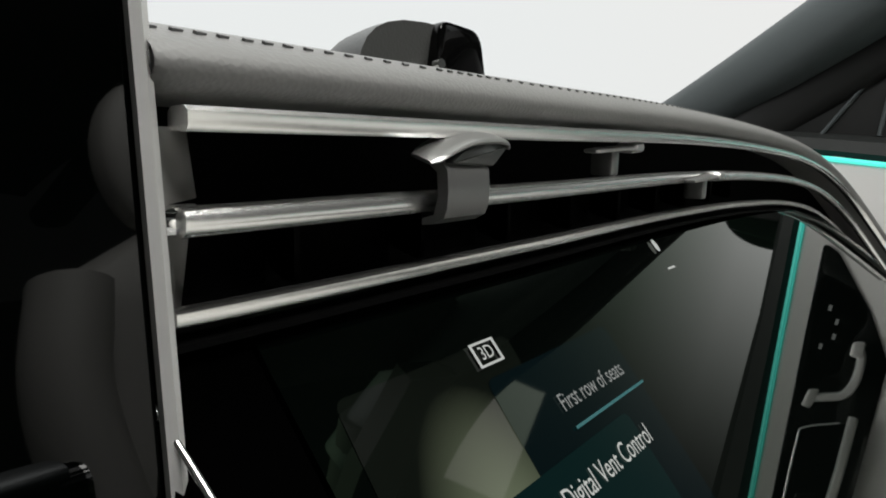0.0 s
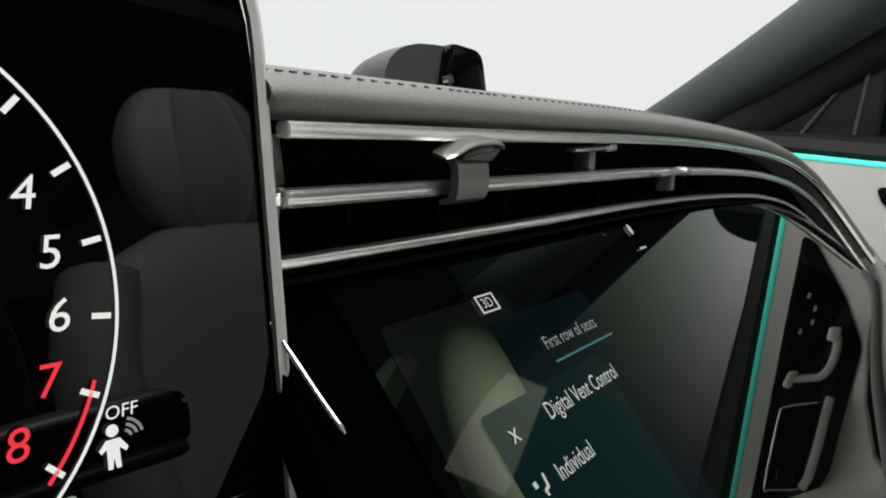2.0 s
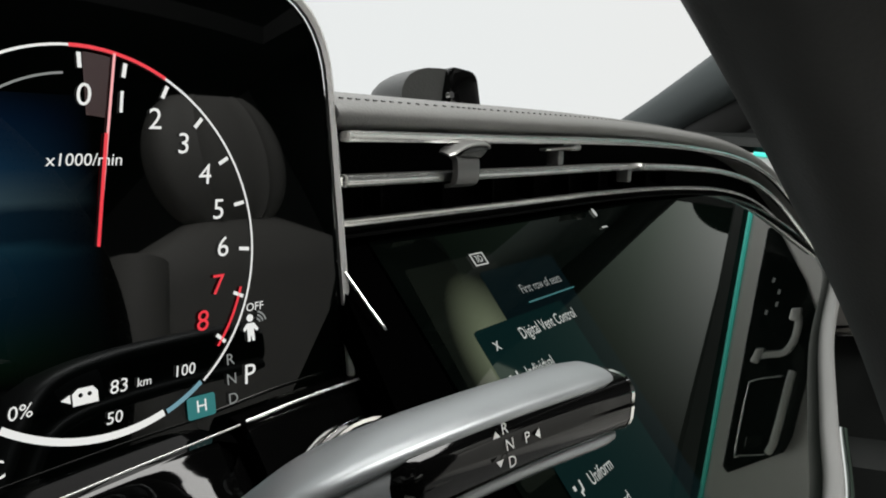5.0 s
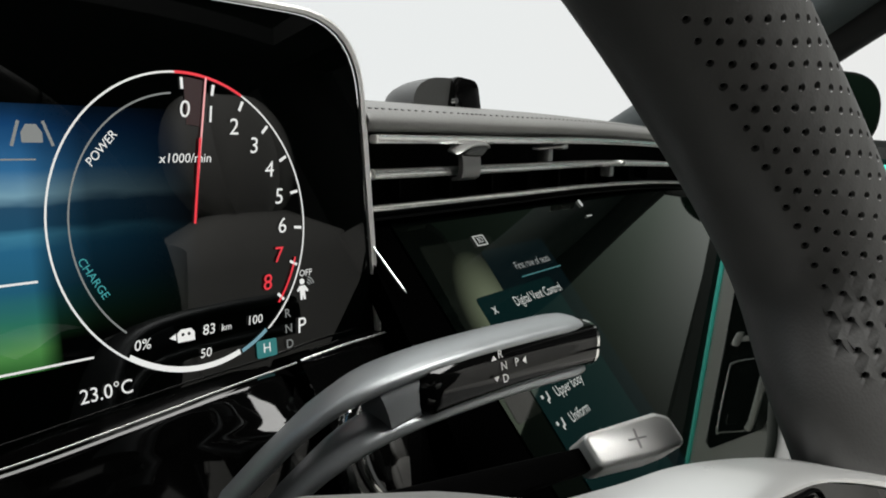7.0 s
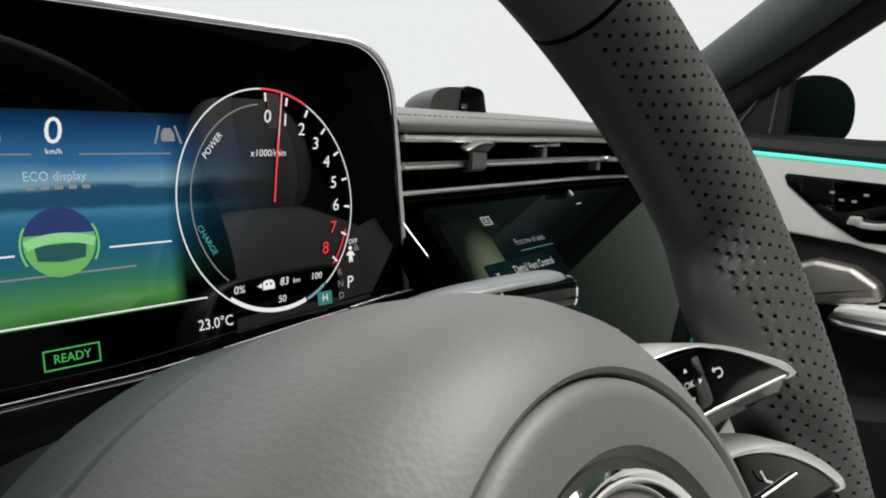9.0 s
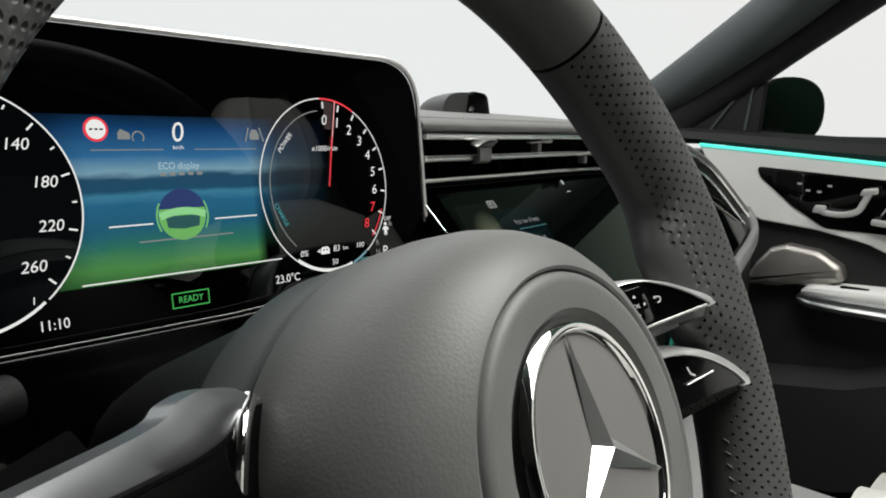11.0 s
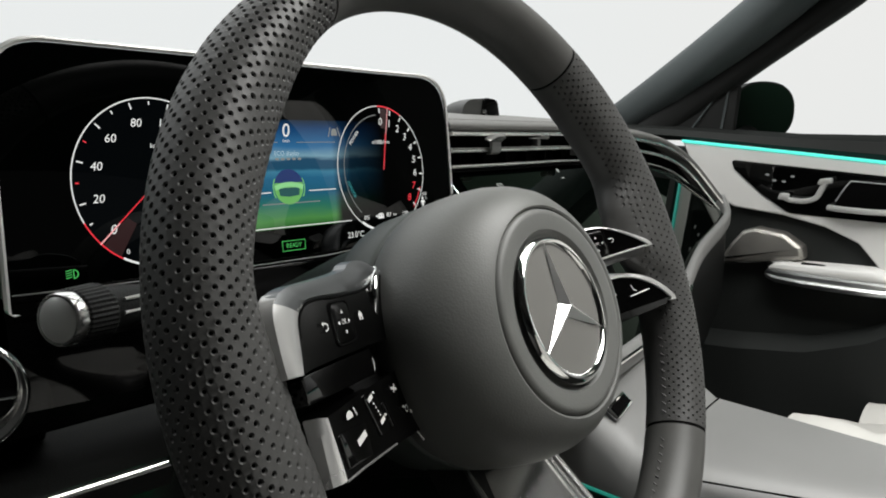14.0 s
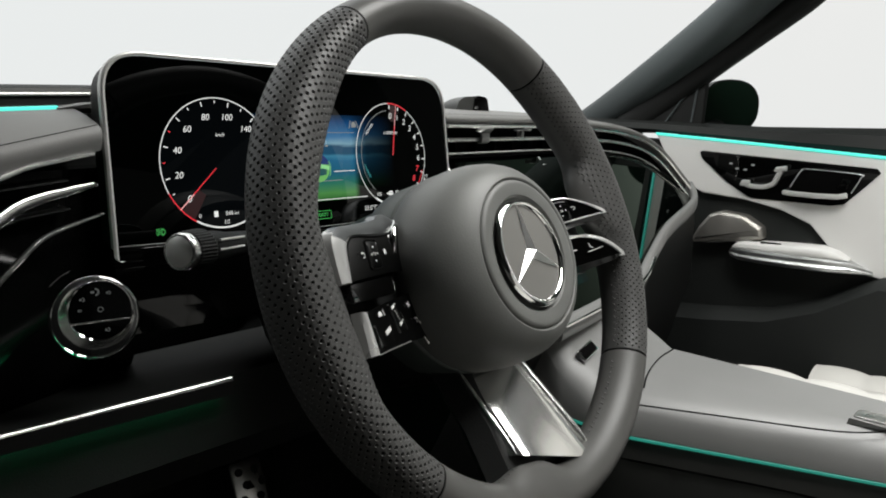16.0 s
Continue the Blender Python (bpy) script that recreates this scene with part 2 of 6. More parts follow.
def lathe(profile, m=None, n=48, cx=0.0, cy=0.0):
    """Turn (radius, height) pairs round the local z axis."""
    rings = [[(cx + r * math.cos(2 * math.pi * i / n), cy + r * math.sin(2 * math.pi * i / n), h) for i in range(n)] for r, h in profile]
    bm = loft(rings)
    if m:
        bmesh.ops.transform(bm, matrix=m, verts=bm.verts)
    return bm


def arc_band(cx, cy, r0, r1, a0, a1, z, m, n=40, sx=1.0):
    """A flat curved band between two radii, degrees counted from the right."""
    bm = bmesh.new()
    prev = None
    for i in range(n + 1):
        t = radians(a0 + (a1 - a0) * i / n)
        c = (math.cos(t) * sx, math.sin(t))
        cur = [bm.verts.new((cx + r * c[0], cy + r * c[1], z)) for r in (r0, r1)]
        if prev:
            bm.faces.new((prev[0], prev[1], cur[1], cur[0]))
        prev = cur
    bmesh.ops.transform(bm, matrix=m, verts=bm.verts)
    return bm


def flat(poly, z, m):
    bm = bmesh.new()
    bm.faces.new([bm.verts.new((x, y, z)) for x, y in poly])
    bmesh.ops.transform(bm, matrix=m, verts=bm.verts)
    return bm


def bar(x0, y0, x1, y1, w, z, m):
    a, b = Vector((x0, y0)), Vector((x1, y1))
    s = Vector((-(b - a).y, (b - a).x)).normalized() * w / 2
    return flat([tuple(a + s), tuple(b + s), tuple(b - s), tuple(a - s)], z, m)


def words(name, text, size, x, y, z, m, material, parent, slant=0.0, turn=0.0, align="CENTER", stretch=1.0, thick=0.0):
    cu = bpy.data.curves.new(name, "FONT")
    cu.body, cu.size, cu.shear, cu.align_x, cu.align_y, cu.extrude = text, size, slant, align, "CENTER", thick
    cu.resolution_u = 3
    tmp = bpy.data.objects.new(name, cu)
    me = bpy.data.meshes.new_from_object(tmp)
    bpy.data.objects.remove(tmp)
    bpy.data.curves.remove(cu)
    me.transform(m @ pose(x, y, z, 0, 0, turn) @ Matrix.Diagonal((stretch, 1, 1, 1)))
    me.materials.clear()
    me.materials.append(material)
    return put_under(new(name, me), parent)


# ---- setting: studio floor, car shell ----
def ring_floor(r):
    return flat([(r * math.cos(2 * math.pi * i / 48), r * math.sin(2 * math.pi * i / 48)) for i in range(48)], 0, Matrix())


tagged(part("ground", ring_floor(60), STUDIO), "smooth white studio floor under the car", "floor", kind="structure")

tagged(part("floor", box(-0.72, 1.02, -1.9, 0.75, 0.34, 0.38), CARPET), "dark carpeted car floor", "floor", kind="structure")
tagged(part("wall_firewall", box(-0.72, 1.02, 0.62, 0.66, 0.38, 1.06), CARPET), "dark bulkhead behind the dashboard", "wall", kind="structure")
tagged(part("wall_left", box(-0.76, -0.72, -1.9, 0.62, 1.00, 1.07), PAD_DARK), "dark window sill of the driver side", "wall", kind="structure")
tagged(part("wall_left_rear", box(-0.76, -0.72, -1.9, -0.62, 1.07, 1.40), PAD_DARK), "dark wall behind the driver window", "wall", kind="structure")
tagged(part("wall_left_top", box(-0.76, -0.72, -1.9, 0.10, 1.40, 1.47), LINING), "dark roof rail of the driver side", "wall", kind="structure")
tagged(part("wall_left_lower", box(-0.76, -0.715, -1.9, 0.62, 0.38, 1.00, 0.004), PAD), "grey leather trim of the driver side", "wall", kind="structure")
tagged(part("wall_rear", box(-0.72, 1.06, -1.96, -1.9, 0.38, 1.1), LINING), "dark rear bulkhead of the cabin", "wall", kind="structure")


def roof():
    rings = []
    for i in range(15):
        y = -0.04 - 1.80 * i / 14
        h = 1.50 - 0.10 * (max(0, y + 0.35) / 0.3) ** 2 * 0.6 - 0.05 * (max(0, -1.1 - y) / 0.7) ** 2
        rings.append([(x, y, h - 0.05 * abs((x - 0.1) / 0.64) ** 3) for x in np.linspace(-0.72, 0.74, 21)])
    bm = loft(rings, closed_ring=False)
    # opening in the unseen roof, cut so that the added lamp lights the cabin
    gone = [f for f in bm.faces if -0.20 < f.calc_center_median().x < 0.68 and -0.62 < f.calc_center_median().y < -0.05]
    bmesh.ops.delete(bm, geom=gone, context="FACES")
    bmesh.ops.solidify(bm, geom=bm.faces[:], thickness=-0.03)
    return bm


tagged(part("ceiling", roof(), LINING), "dark cloth headliner of the car roof", "ceiling", kind="structure")


def header():
    rings = []
    for x in np.linspace(-0.72, 0.775, 41):
        e = max(0.0, (abs(x - 0.03) - 0.60) / 0.145)
        front = 0.10 - 0.085 * e * e
        rings.append([(x, -0.06, 1.492), (x, front, 1.400 + 0.012 * (1 - e)), (x, front - 0.012, 1.388 + 0.012 * (1 - e)), (x, -0.06, 1.435 - 0.02 * e)])
    return loft(rings)


tagged(part("windscreen_header", header(), LINING), "dark cloth trim over the windscreen", "ceiling", kind="structure")


def pillar(name, ctrl, a, b, label, up=(0, 0, 1), material=None):
    ob = part(name, sweep(spline(ctrl, 10), oval(a, b, 18, 2.6), up), material or PILLAR)
    return tagged(ob, label, "pillar", kind="structure")


PILLAR = mat("pillar_trim", (0.048, 0.058, 0.060), 0.6, bump=0.25, bscale=1200, vary=0.1, vscale=20)
pillar("pillar_front", [(0.95, 0.56, 1.045), (0.90, 0.40, 1.125), (0.83, 0.16, 1.268), (0.755, -0.06, 1.415), (0.72, -0.2, 1.475)], 0.038, 0.036, "dark grey windscreen pillar trim")
pillar("roof_rail", [(0.735, -0.14, 1.465), (0.75, -0.6, 1.475), (0.76, -1.2, 1.43), (0.76, -1.75, 1.30)], 0.05, 0.032, "dark roof rail above the side windows", material=LINING)
pillar("pillar_centre", [(0.93, -0.72, 0.6), (0.90, -0.75, 1.05), (0.78, -0.80, 1.43)], 0.05, 0.09, "dark centre pillar trim", up=(0, 1, 0), material=LINING)

# ---- dashboard ----
dash = thing("dashboard", "grey leather dashboard with stitched top and chrome strips", "dashboard", (0.2, 0.4, 0.6))
RUN = [(0.0775, 0.1535, 0.0), (0.090, 0.1525, 0.0), (0.20, 0.1652, 0.0), (0.32, 0.180, 0.0), (0.45, 0.196, -0.003), (0.57, 0.208, -0.010), (0.66, 0.212, -0.024), (0.72, 0.204, -0.050), (0.765, 0.172, -0.108)]


def run(z, dy=0.0, n=10, first=0, last=None, cut=8):
    return [(p.x, p.y + dy, z + p.z) for p in spline(RUN[first:last], n)[cut:]]


def dash_pad():
    prof = [(0.010, 1.0835), (0.001, 1.0845), (-0.003, 1.0875), (-0.002, 1.0905), (0.003, 1.0932), (0.012, 1.0955), (0.04, 1.0985), (0.09, 1.102), (0.20, 1.106), (0.36, 1.106), (0.36, 1.02), (0.07, 1.02), (0.066, 1.082)]
    prof = [(v.x, v.y) for v in spline([(a, b, 0) for a, b in prof[:10]], 4)] + prof[10:]
    return loft([[(p.x, p.y + a, b + p.z * (1 if k < 26 else 0.8)) for k, (a, b) in enumerate(prof)] for p in spline(RUN, 8)])


part("top_pad", dash_pad(), PAD, dash)
# stitching along the pad's upper edge
stitch = bmesh.new()
path = [Vector(p) for p in run(1.0938, 0.0040, 60)]
acc = 0
for a, b in zip(path, path[1:]):
    acc += (b - a).length
    if acc > 0.0042 and b.x < 0.62:
        acc = 0
        t = (b - a).normalized()
        bmesh.ops.create_cube(stitch, size=1, matrix=Matrix.Translation(b) @ t.to_track_quat("X", "Z").to_matrix().to_4x4() @ pose(0, 0, 0, 20, 0, 14) @ Matrix.Diagonal((0.0024, 0.0007, 0.0005, 1)))
part("stitching", stitch, mat("thread", (0.09, 0.09, 0.09), 0.7), dash, "dark seam stitching", smooth=False)

flat_strip = [(-0.0025, -0.0012), (-0.0018, -0.0019), (0.0022, -0.0019), (0.0028, -0.001), (0.0028, 0.0012), (0.0018, 0.0019), (-0.0016, 0.0017), (-0.0025, 0.0008)]
part("upper_strip", sweep(run(1.0805, -0.002), flat_strip), CHROME, dash, "polished chrome strip")
part("middle_strip", sweep(run(1.0650, -0.001), oval(0.0027, 0.0024, 14, 2.6)), CHROME, dash, "polished chrome strip")
part("lower_strip", sweep(run(1.0497, 0.002), [(a * 0.8, b * 0.75) for a, b in flat_strip]), CHROME, dash, "polished chrome strip")
# recess of the vents behind the strips
back = loft([[(p.x, p.y + a, b + p.z) for a, b in ((0.03, 1.084), (0.03, 1.043), (0.05, 1.043), (0.05, 1.084))] for p in spline(RUN, 6)])
part("vent_recess", back, MATT, dash)
part("recess_floor", loft([[(p.x, p.y + a, b + p.z) for a, b in ((0.001, 1.0452), (0.04, 1.0452), (0.04, 1.0440), (0.001, 1.0440))] for p in spline(RUN, 6)]), MATT, dash)
CHEEK = mat("vent_cheek_grey", (0.20, 0.195, 0.185), 0.42, 0.5)
for z0, z1, w0, w1 in ((1.0672, 1.0792, 0.0022, 0.0005), (1.0478, 1.0632, -0.0012, 0.0010)):
    part("vent_cheek", loft([[(0.0768, 0.1525, z), (0.0795, 0.1530, z), (0.0905 + w, 0.1650, z), (0.0965 + w, 0.1800, z), (0.0768, 0.1800, z)] for z, w in ((z0, w0), ((z0 + z1) / 2, (w0 + w1) / 2), (z1, w1))]), CHEEK, dash, "brushed metal end of the vent")
part("strip_cap", box(0.0768, 0.0880, 0.1500, 0.1570, 1.0630, 1.0672, 0.0010), BRIGHT, dash, "polished end cap of the strip")
# vertical vanes in the vents
for i in range(9):
    x = 0.118 + i * 0.043
    y = 0.153 + 0.122 * (x - 0.1)
    part("vane", slab(rounded([(0, 0), (0.016, 0.002), (0.016, 0.013), (0, 0.015)], 0.003, 3), 0.0012, Matrix.Translation((x, y + 0.014, 1.0475)) @ Matrix.Rotation(radians(90), 4, "X") @ Matrix.Rotation(radians(75), 4, "Y")), MATT, dash)


def vent_tab(x, z, k=1.0):
    """The knob that rides on the middle strip: a strap and a chrome wing on top."""
    y = 0.153 + 0.122 * (x - 0.1)
    t = thing("vent_slider", "chrome vent slider tab clipped on the dashboard strip", "vent slider", (x, y, z), group="vent sliders")
    m = Matrix.Translation((x, y - 0.004, z)) @ Matrix.Rotation(radians(7), 4, "Z")
    strap = [(0.0015, 0.0095), (-0.002, 0.0090), (-0.0042, 0.0065), (-0.0046, 0.002), (-0.0044, -0.0015), (-0.0036, -0.0036), (-0.001, -0.0050), (0.002, -0.0054), (0.002, -0.0040), (-0.0010, -0.003), (-0.0020, 0.001), (-0.0015, 0.006), (0.001, 0.0080)]
    part("strap", loft([[m @ Vector((0.0010 + s * 0.0082, a, b)) for a, b in strap] for s in (-1, -0.94, 0.94, 1)]), mat("dark_grey_metal", (0.16, 0.16, 0.155), 0.38, 0.7), t, "dark grey strap")
    # the wing: a thin plate that rises from its free end, flat over the strap, with a dark visor face under its front edge
    rings = []
    line = spline([(-0.0152, 0, 0.0082), (-0.0090, 0, 0.0103), (-0.0035, 0, 0.0119), (0.0015, 0, 0.0127), (0.0080, 0, 0.0130), (0.0130, 0, 0.0127), (0.0155, 0, 0.0112)], 3)
    for i, p in enumerate(line):
        e = min(i, len(line) - 1 - i)
        w = 0.0050 * (0.75 if e == 0 else 0.93 if e == 1 else 1)
        rings.append([m @ Vector((p.x + 0.0028 + 0.0020 * a / 0.005, -0.0012 + a, p.z + 0.0006 + b + 0.0010 * a / 0.005)) for a, b in oval(w, 0.00085 if e else 0.0004, 16, 3.0)])
    part("wing", loft(rings), WING, t, "polished chrome wing")
    visor = rounded([(-0.0088, 0.0072), (0.0080, 0.0066), (0.0142, 0.0108), (0.0132, 0.0119), (0.0060, 0.0119), (0.0005, 0.0112), (-0.0050, 0.0096)], 0.0008)
    part("visor_face", slab(visor, 0.0030, m @ Matrix.Translation((0.0020, -0.0042, 0.0006)) @ Matrix.Rotation(radians(90), 4, "X"), 0.0005, 2, 0.0008), mat("visor_dark_metal", (0.06, 0.063, 0.060), 0.30, 0.6), t, "dark metal face")
    return t


vent_tab(0.1475, 1.0655)


def small_tab(x, z, dy, label):
    y = 0.153 + 0.122 * (x - 0.1) + dy
    t = thing("vent_slider", label, "vent slider", (x, y, z), group="vent sliders")
    m = Matrix.Translation((x, y, z)) @ Matrix.Rotation(radians(7), 4, "Z")
    part("strap", box(-0.0032, 0.0032, -0.002, 0.006, -0.006, 0.0035, 0.001, 2, m), MATS["dark_grey_metal"], t, "dark strap")
    part("wing", loft([[m @ Vector((q, -0.0015 + a, 0.0030 + 0.0006 * q / 0.016 + b)) for a, b in oval(w, h, 14, 3.0)] for q, w, h in ((-0.0200, 0.0020, 0.0004), (-0.0190, 0.0028, 0.0008), (0.0095, 0.0032, 0.0010), (0.0105, 0.0040, 0.0019), (0.0165, 0.0040, 0.0019), (0.0175, 0.0030, 0.0010))]), WING, t, "slim chrome wing with a small knob")


small_tab(0.330, 1.062, -0.006, "small chrome vent slider on the dashboard strip")
small_tab(0.250, 1.0735, 0.002, "small dark chrome vent slider behind the strips")

# ---- sensor pod on the dashboard ----
pod = thing("sensor_pod", "rounded camera pod with glossy black face on dashboard", "camera pod", (0.22, 0.26, 1.1))


def pod_hood():
    rings = []
    for i in range(9):
        t = i / 8
        y = 0.234 + 0.07 * t
        k = math.sqrt(max(0.0, 1 - t ** 2.4)) * 0.96 + 0.04
        rings.append([(0.222 + 0.022 * t + a * k, y, 1.099 + max(-0.004, b) * k) for a, b in oval(0.031, 0.0195, 24, 2.6)])
    return loft(rings)


part("hood", pod_hood(), mat("pod_leather", (0.035, 0.036, 0.034), 0.45, bump=0.15, bscale=900), pod, "dark leather-wrapped hood")
part("face", slab(rounded([(-0.011, -0.013), (0.020, -0.013), (0.017, 0.0145), (-0.006, 0.0165)], [0.002, 0.003, 0.008, 0.006]), 0.03, Matrix.Translation((0.232, 0.229, 1.104)) @ Matrix.Rotation(radians(84), 4, "X"), 0.0015), GLOSS, pod, "glossy black face")
part("sensor_lens", lathe([(0.0005, 0.001), (0.002, 0.001), (0.002, -0.002), (0.0005, -0.002)], Matrix.Translation((0.224, 0.2285, 1.104)) @ Matrix.Rotation(radians(84), 4, "X"), 12), BRIGHT, pod)

# ---- wide glass screen ----
SB, SC = 0.122, 0.88


def on_screen(x, z, lift=0.0):
    p = Vector((x, 0.148 + SB * (x - 0.16) + SC * (z - 1.022), z))
    return p + Vector((SB, -1, SC)).normalized() * lift


SX = Vector((1, SB, 0)).normalized()
SN = Vector((SB, -1, SC)).normalized()
SY = SN.cross(SX)
SM = Matrix.Translation(on_screen(0.16, 1.022)) @ Matrix((SX, SY, SN)).transposed().to_4x4()


def sl(x, z):
    p = on_screen(x, z) - on_screen(0.16, 1.022)
    return p.dot(SX), p.dot(SY)


screen = thing("dashboard_screen", "wide glossy black glass touchscreen showing a climate menu", "screen", tuple(on_screen(0.4, 0.9)))
outline = [sl(x, z) for x, z in ((0.099, 1.0455), (0.45, 1.043), (0.57, 1.036), (0.66, 1.022), (0.72, 0.996), (0.757, 0.955), (0.70, 0.944), (0.55, 0.926), (0.42, 0.900), (0.34, 0.882), (0.22, 0.876), (0.116, 0.874))]
part("glass", slab(outline, 0.006, SM, 0), SCREEN_GLASS, screen, "reflecting black glass", smooth=False)
part("bezel", slab([sl(x, z) for x, z in ((0.078, 1.0455), (0.0985, 1.0455), (0.115, 0.874), (0.06, 0.874))], 0.01, SM, 0, 2, -0.001), mat("side_satin_black", (0.0004, 0.0004, 0.0004), 0.7, spec=0.0), screen, "black side panel", smooth=False)
bar_pts = spline([on_screen(x, z, 0.003) for x, z in ((0.0738, 1.0410), (0.0768, 1.0310), (0.0792, 1.0215), (0.0815, 1.0135))], 6)
part("bezel_strip", sweep(bar_pts, oval(0.0008, 0.0008, 10), scale=[0.6 + 0.4 * k / (len(bar_pts) - 2) for k in range(len(bar_pts) - 1)] + [0.3]), CHROME, screen, "thin chrome line")
CARD = mat("menu_card", (0.001, 0.0015, 0.0015), 0.03, spec=0.2, emit=(0.0005, 0.003, 0.004), power=1.0)
CARD_TOP = mat("menu_card_lit", (0.001, 0.0015, 0.0015), 0.03, spec=0.2, emit=(0.001, 0.009, 0.009), power=1.0)
for m_ in (CARD, CARD_TOP):
    m_.node_tree.nodes["Principled BSDF"].inputs["Specular Tint"].default_value = (0.6, 1.0, 0.6, 1)
SOFT = mat("lit_soft_picture", (0.003, 0.004, 0.003), 0.03, spec=0.2, emit=(1, 1, 1), power=1.0)
nt = SOFT.node_tree
tc, gr, rp = nt.nodes.new("ShaderNodeTexCoord"), nt.nodes.new("ShaderNodeTexGradient"), nt.nodes.new("ShaderNodeValToRGB")
mp = nt.nodes.new("ShaderNodeMapping")
mp.inputs["Location"].default_value, mp.inputs["Scale"].default_value = (-1.15, 0, -1.15), (2.3, 0, 2.3)
gr.gradient_type = "SPHERICAL"
rp.color_ramp.elements[0].color, rp.color_ramp.elements[1].color = (0, 0, 0, 1), (0.115, 0.135, 0.085, 1)
rp.color_ramp.elements[1].position = 0.75
for a_, b_ in ((tc.outputs["Generated"], mp.inputs[0]), (mp.outputs[0], gr.inputs[0]), (gr.outputs["Fac"], rp.inputs[0]), (rp.outputs[0], nt.nodes["Principled BSDF"].inputs["Emission Color"])):
    nt.links.new(a_, b_)
part("soft_picture", flat(rounded([sl(0.110, 1.030), sl(0.172, 1.030), sl(0.172, 0.960), sl(0.110, 0.960)], 0.003), 0.00015, SM), SOFT, screen, "blurred pale picture on the screen", smooth=False)
part("menu_card", flat(rounded([sl(0.155, 1.0235), sl(0.222, 1.0235), sl(0.228, 0.90), sl(0.158, 0.90)], 0.003), 0.0003, SM), CARD, screen, smooth=False)
part("menu_card", flat(rounded([sl(0.1285, 1.0055), sl(0.205, 1.0055), sl(0.212, 0.90), sl(0.135, 0.90)], 0.003), 0.0006, SM), CARD_TOP, screen, "dark teal menu card", smooth=False)


SCREEN_WHITE = mat("lit_menu_white", (0.0, 0.0, 0.0), 0.6, emit=(0.90, 0.93, 0.88), power=0.50)


def screen_words(text, x, z, size, material=SCREEN_WHITE, align="LEFT", lift=0.0009, stretch=1.0):
    a, b = sl(x, z)
    return words("lettering", text, size, a, b, lift, SM, material, screen, align=align, stretch=stretch)


screen_words("First row of seats", 0.177, 1.0135, 0.0066, GREY_LIT, stretch=0.84)
screen_words("Digital Vent Control", 0.158, 0.9995, 0.0078, SCREEN_WHITE, stretch=0.80)
screen_words("x", 0.1385, 0.9995, 0.0085, SCREEN_WHITE, "CENTER")
for text, z in (("Individual", 0.9878), ("Head", 0.9765), ("Upper body", 0.9630), ("Uniform", 0.9528), ("Averted", 0.9421)):
    screen_words(text, 0.1475, z, 0.0075, SCREEN_WHITE, stretch=0.8)
    a, b = sl(0.1385, z)
    part("seat_icon", flat([(a + x * 0.8, b + y * 0.8) for x, y in ((0.0030, 0.0036), (0.0042, 0.0036), (0.0036, -0.0014), (0.0012, -0.0022), (0.0014, -0.0036), (0.0002, -0.0036), (-0.0004, -0.0014), (0.0022, -0.0004))], 0.0009, SM), SCREEN_WHITE, screen, smooth=False)
    part("seat_icon", flat([(a + x, b + y) for x, y in ((-0.0034, 0.0004), (-0.0016, 0.0004), (-0.0016, 0.0022), (-0.0034, 0.0022))], 0.0009, SM), SCREEN_WHITE, screen, smooth=False)
a, b = sl(0.178, 1.0085)
part("underline", bar(a, b, a + 0.046, b, 0.0008, 0.0009, SM), TEAL_LINE, screen, smooth=False)
a, b = sl(0.160, 1.028)
part("icon_frame", loft([[SM @ Vector((a + 1.25 * x * k, b + y * k, 0.0009)) for x, y in ((-1, -0.75), (1, -0.75), (1, 0.75), (-1, 0.75))] for k in (0.0042, 0.0034)], caps=False), SCREEN_WHITE, screen, smooth=False)
screen_words("3D", 0.160, 1.028, 0.0048, SCREEN_WHITE, "CENTER")
a, b = sl(0.299, 1.038)
part("status_icon", flat([(a + 0.002 * math.cos(t), b + 0.003 * math.sin(t)) for t in np.linspace(0, 6.1, 10)], 0.0009, SM), SCREEN_WHITE, screen, smooth=False)
a, b = sl(0.300, 1.030)
part("status_bar", bar(a - 0.004, b, a + 0.004, b, 0.0009, 0.0009, SM), SCREEN_WHITE, screen, smooth=False)

# lower dashboard under the screen
lower = thing("lower_dashboard", "grey lower dashboard edge under the screen", "dashboard", (0.45, 0.2, 0.6))
edge = [on_screen(x, z, 0.0) for x, z in ((0.10, 0.871), (0.22, 0.873), (0.34, 0.879), (0.42, 0.896), (0.55, 0.922), (0.70, 0.940), (0.765, 0.952), (0.79, 0.975))]
part("lower_edge", sweep(spline(edge, 8), oval(0.006, 0.012, 14, 3)), CONSOLE_GREY, lower)
part("edge_strip", sweep(spline([p + Vector((0, -0.008, 0.006)) for p in edge[:4]], 8), oval(0.003, 0.002, 10)), BRIGHT, lower, "chrome edge strip")
part("knee_panel", loft([[(x, y + 0.12 * (x - 0.2), z) for y, z in ((0.03 + (h - 0.87) * 0.95, h), (0.10, h - 0.14), (0.16, h - 0.35), (0.5, h - 0.35), (0.5, h - 0.02))] for x, h in ((-0.05, 0.868), (0.3, 0.872), (0.5, 0.905), (0.8, 0.945))]), BLACK, lower, "black knee panel")

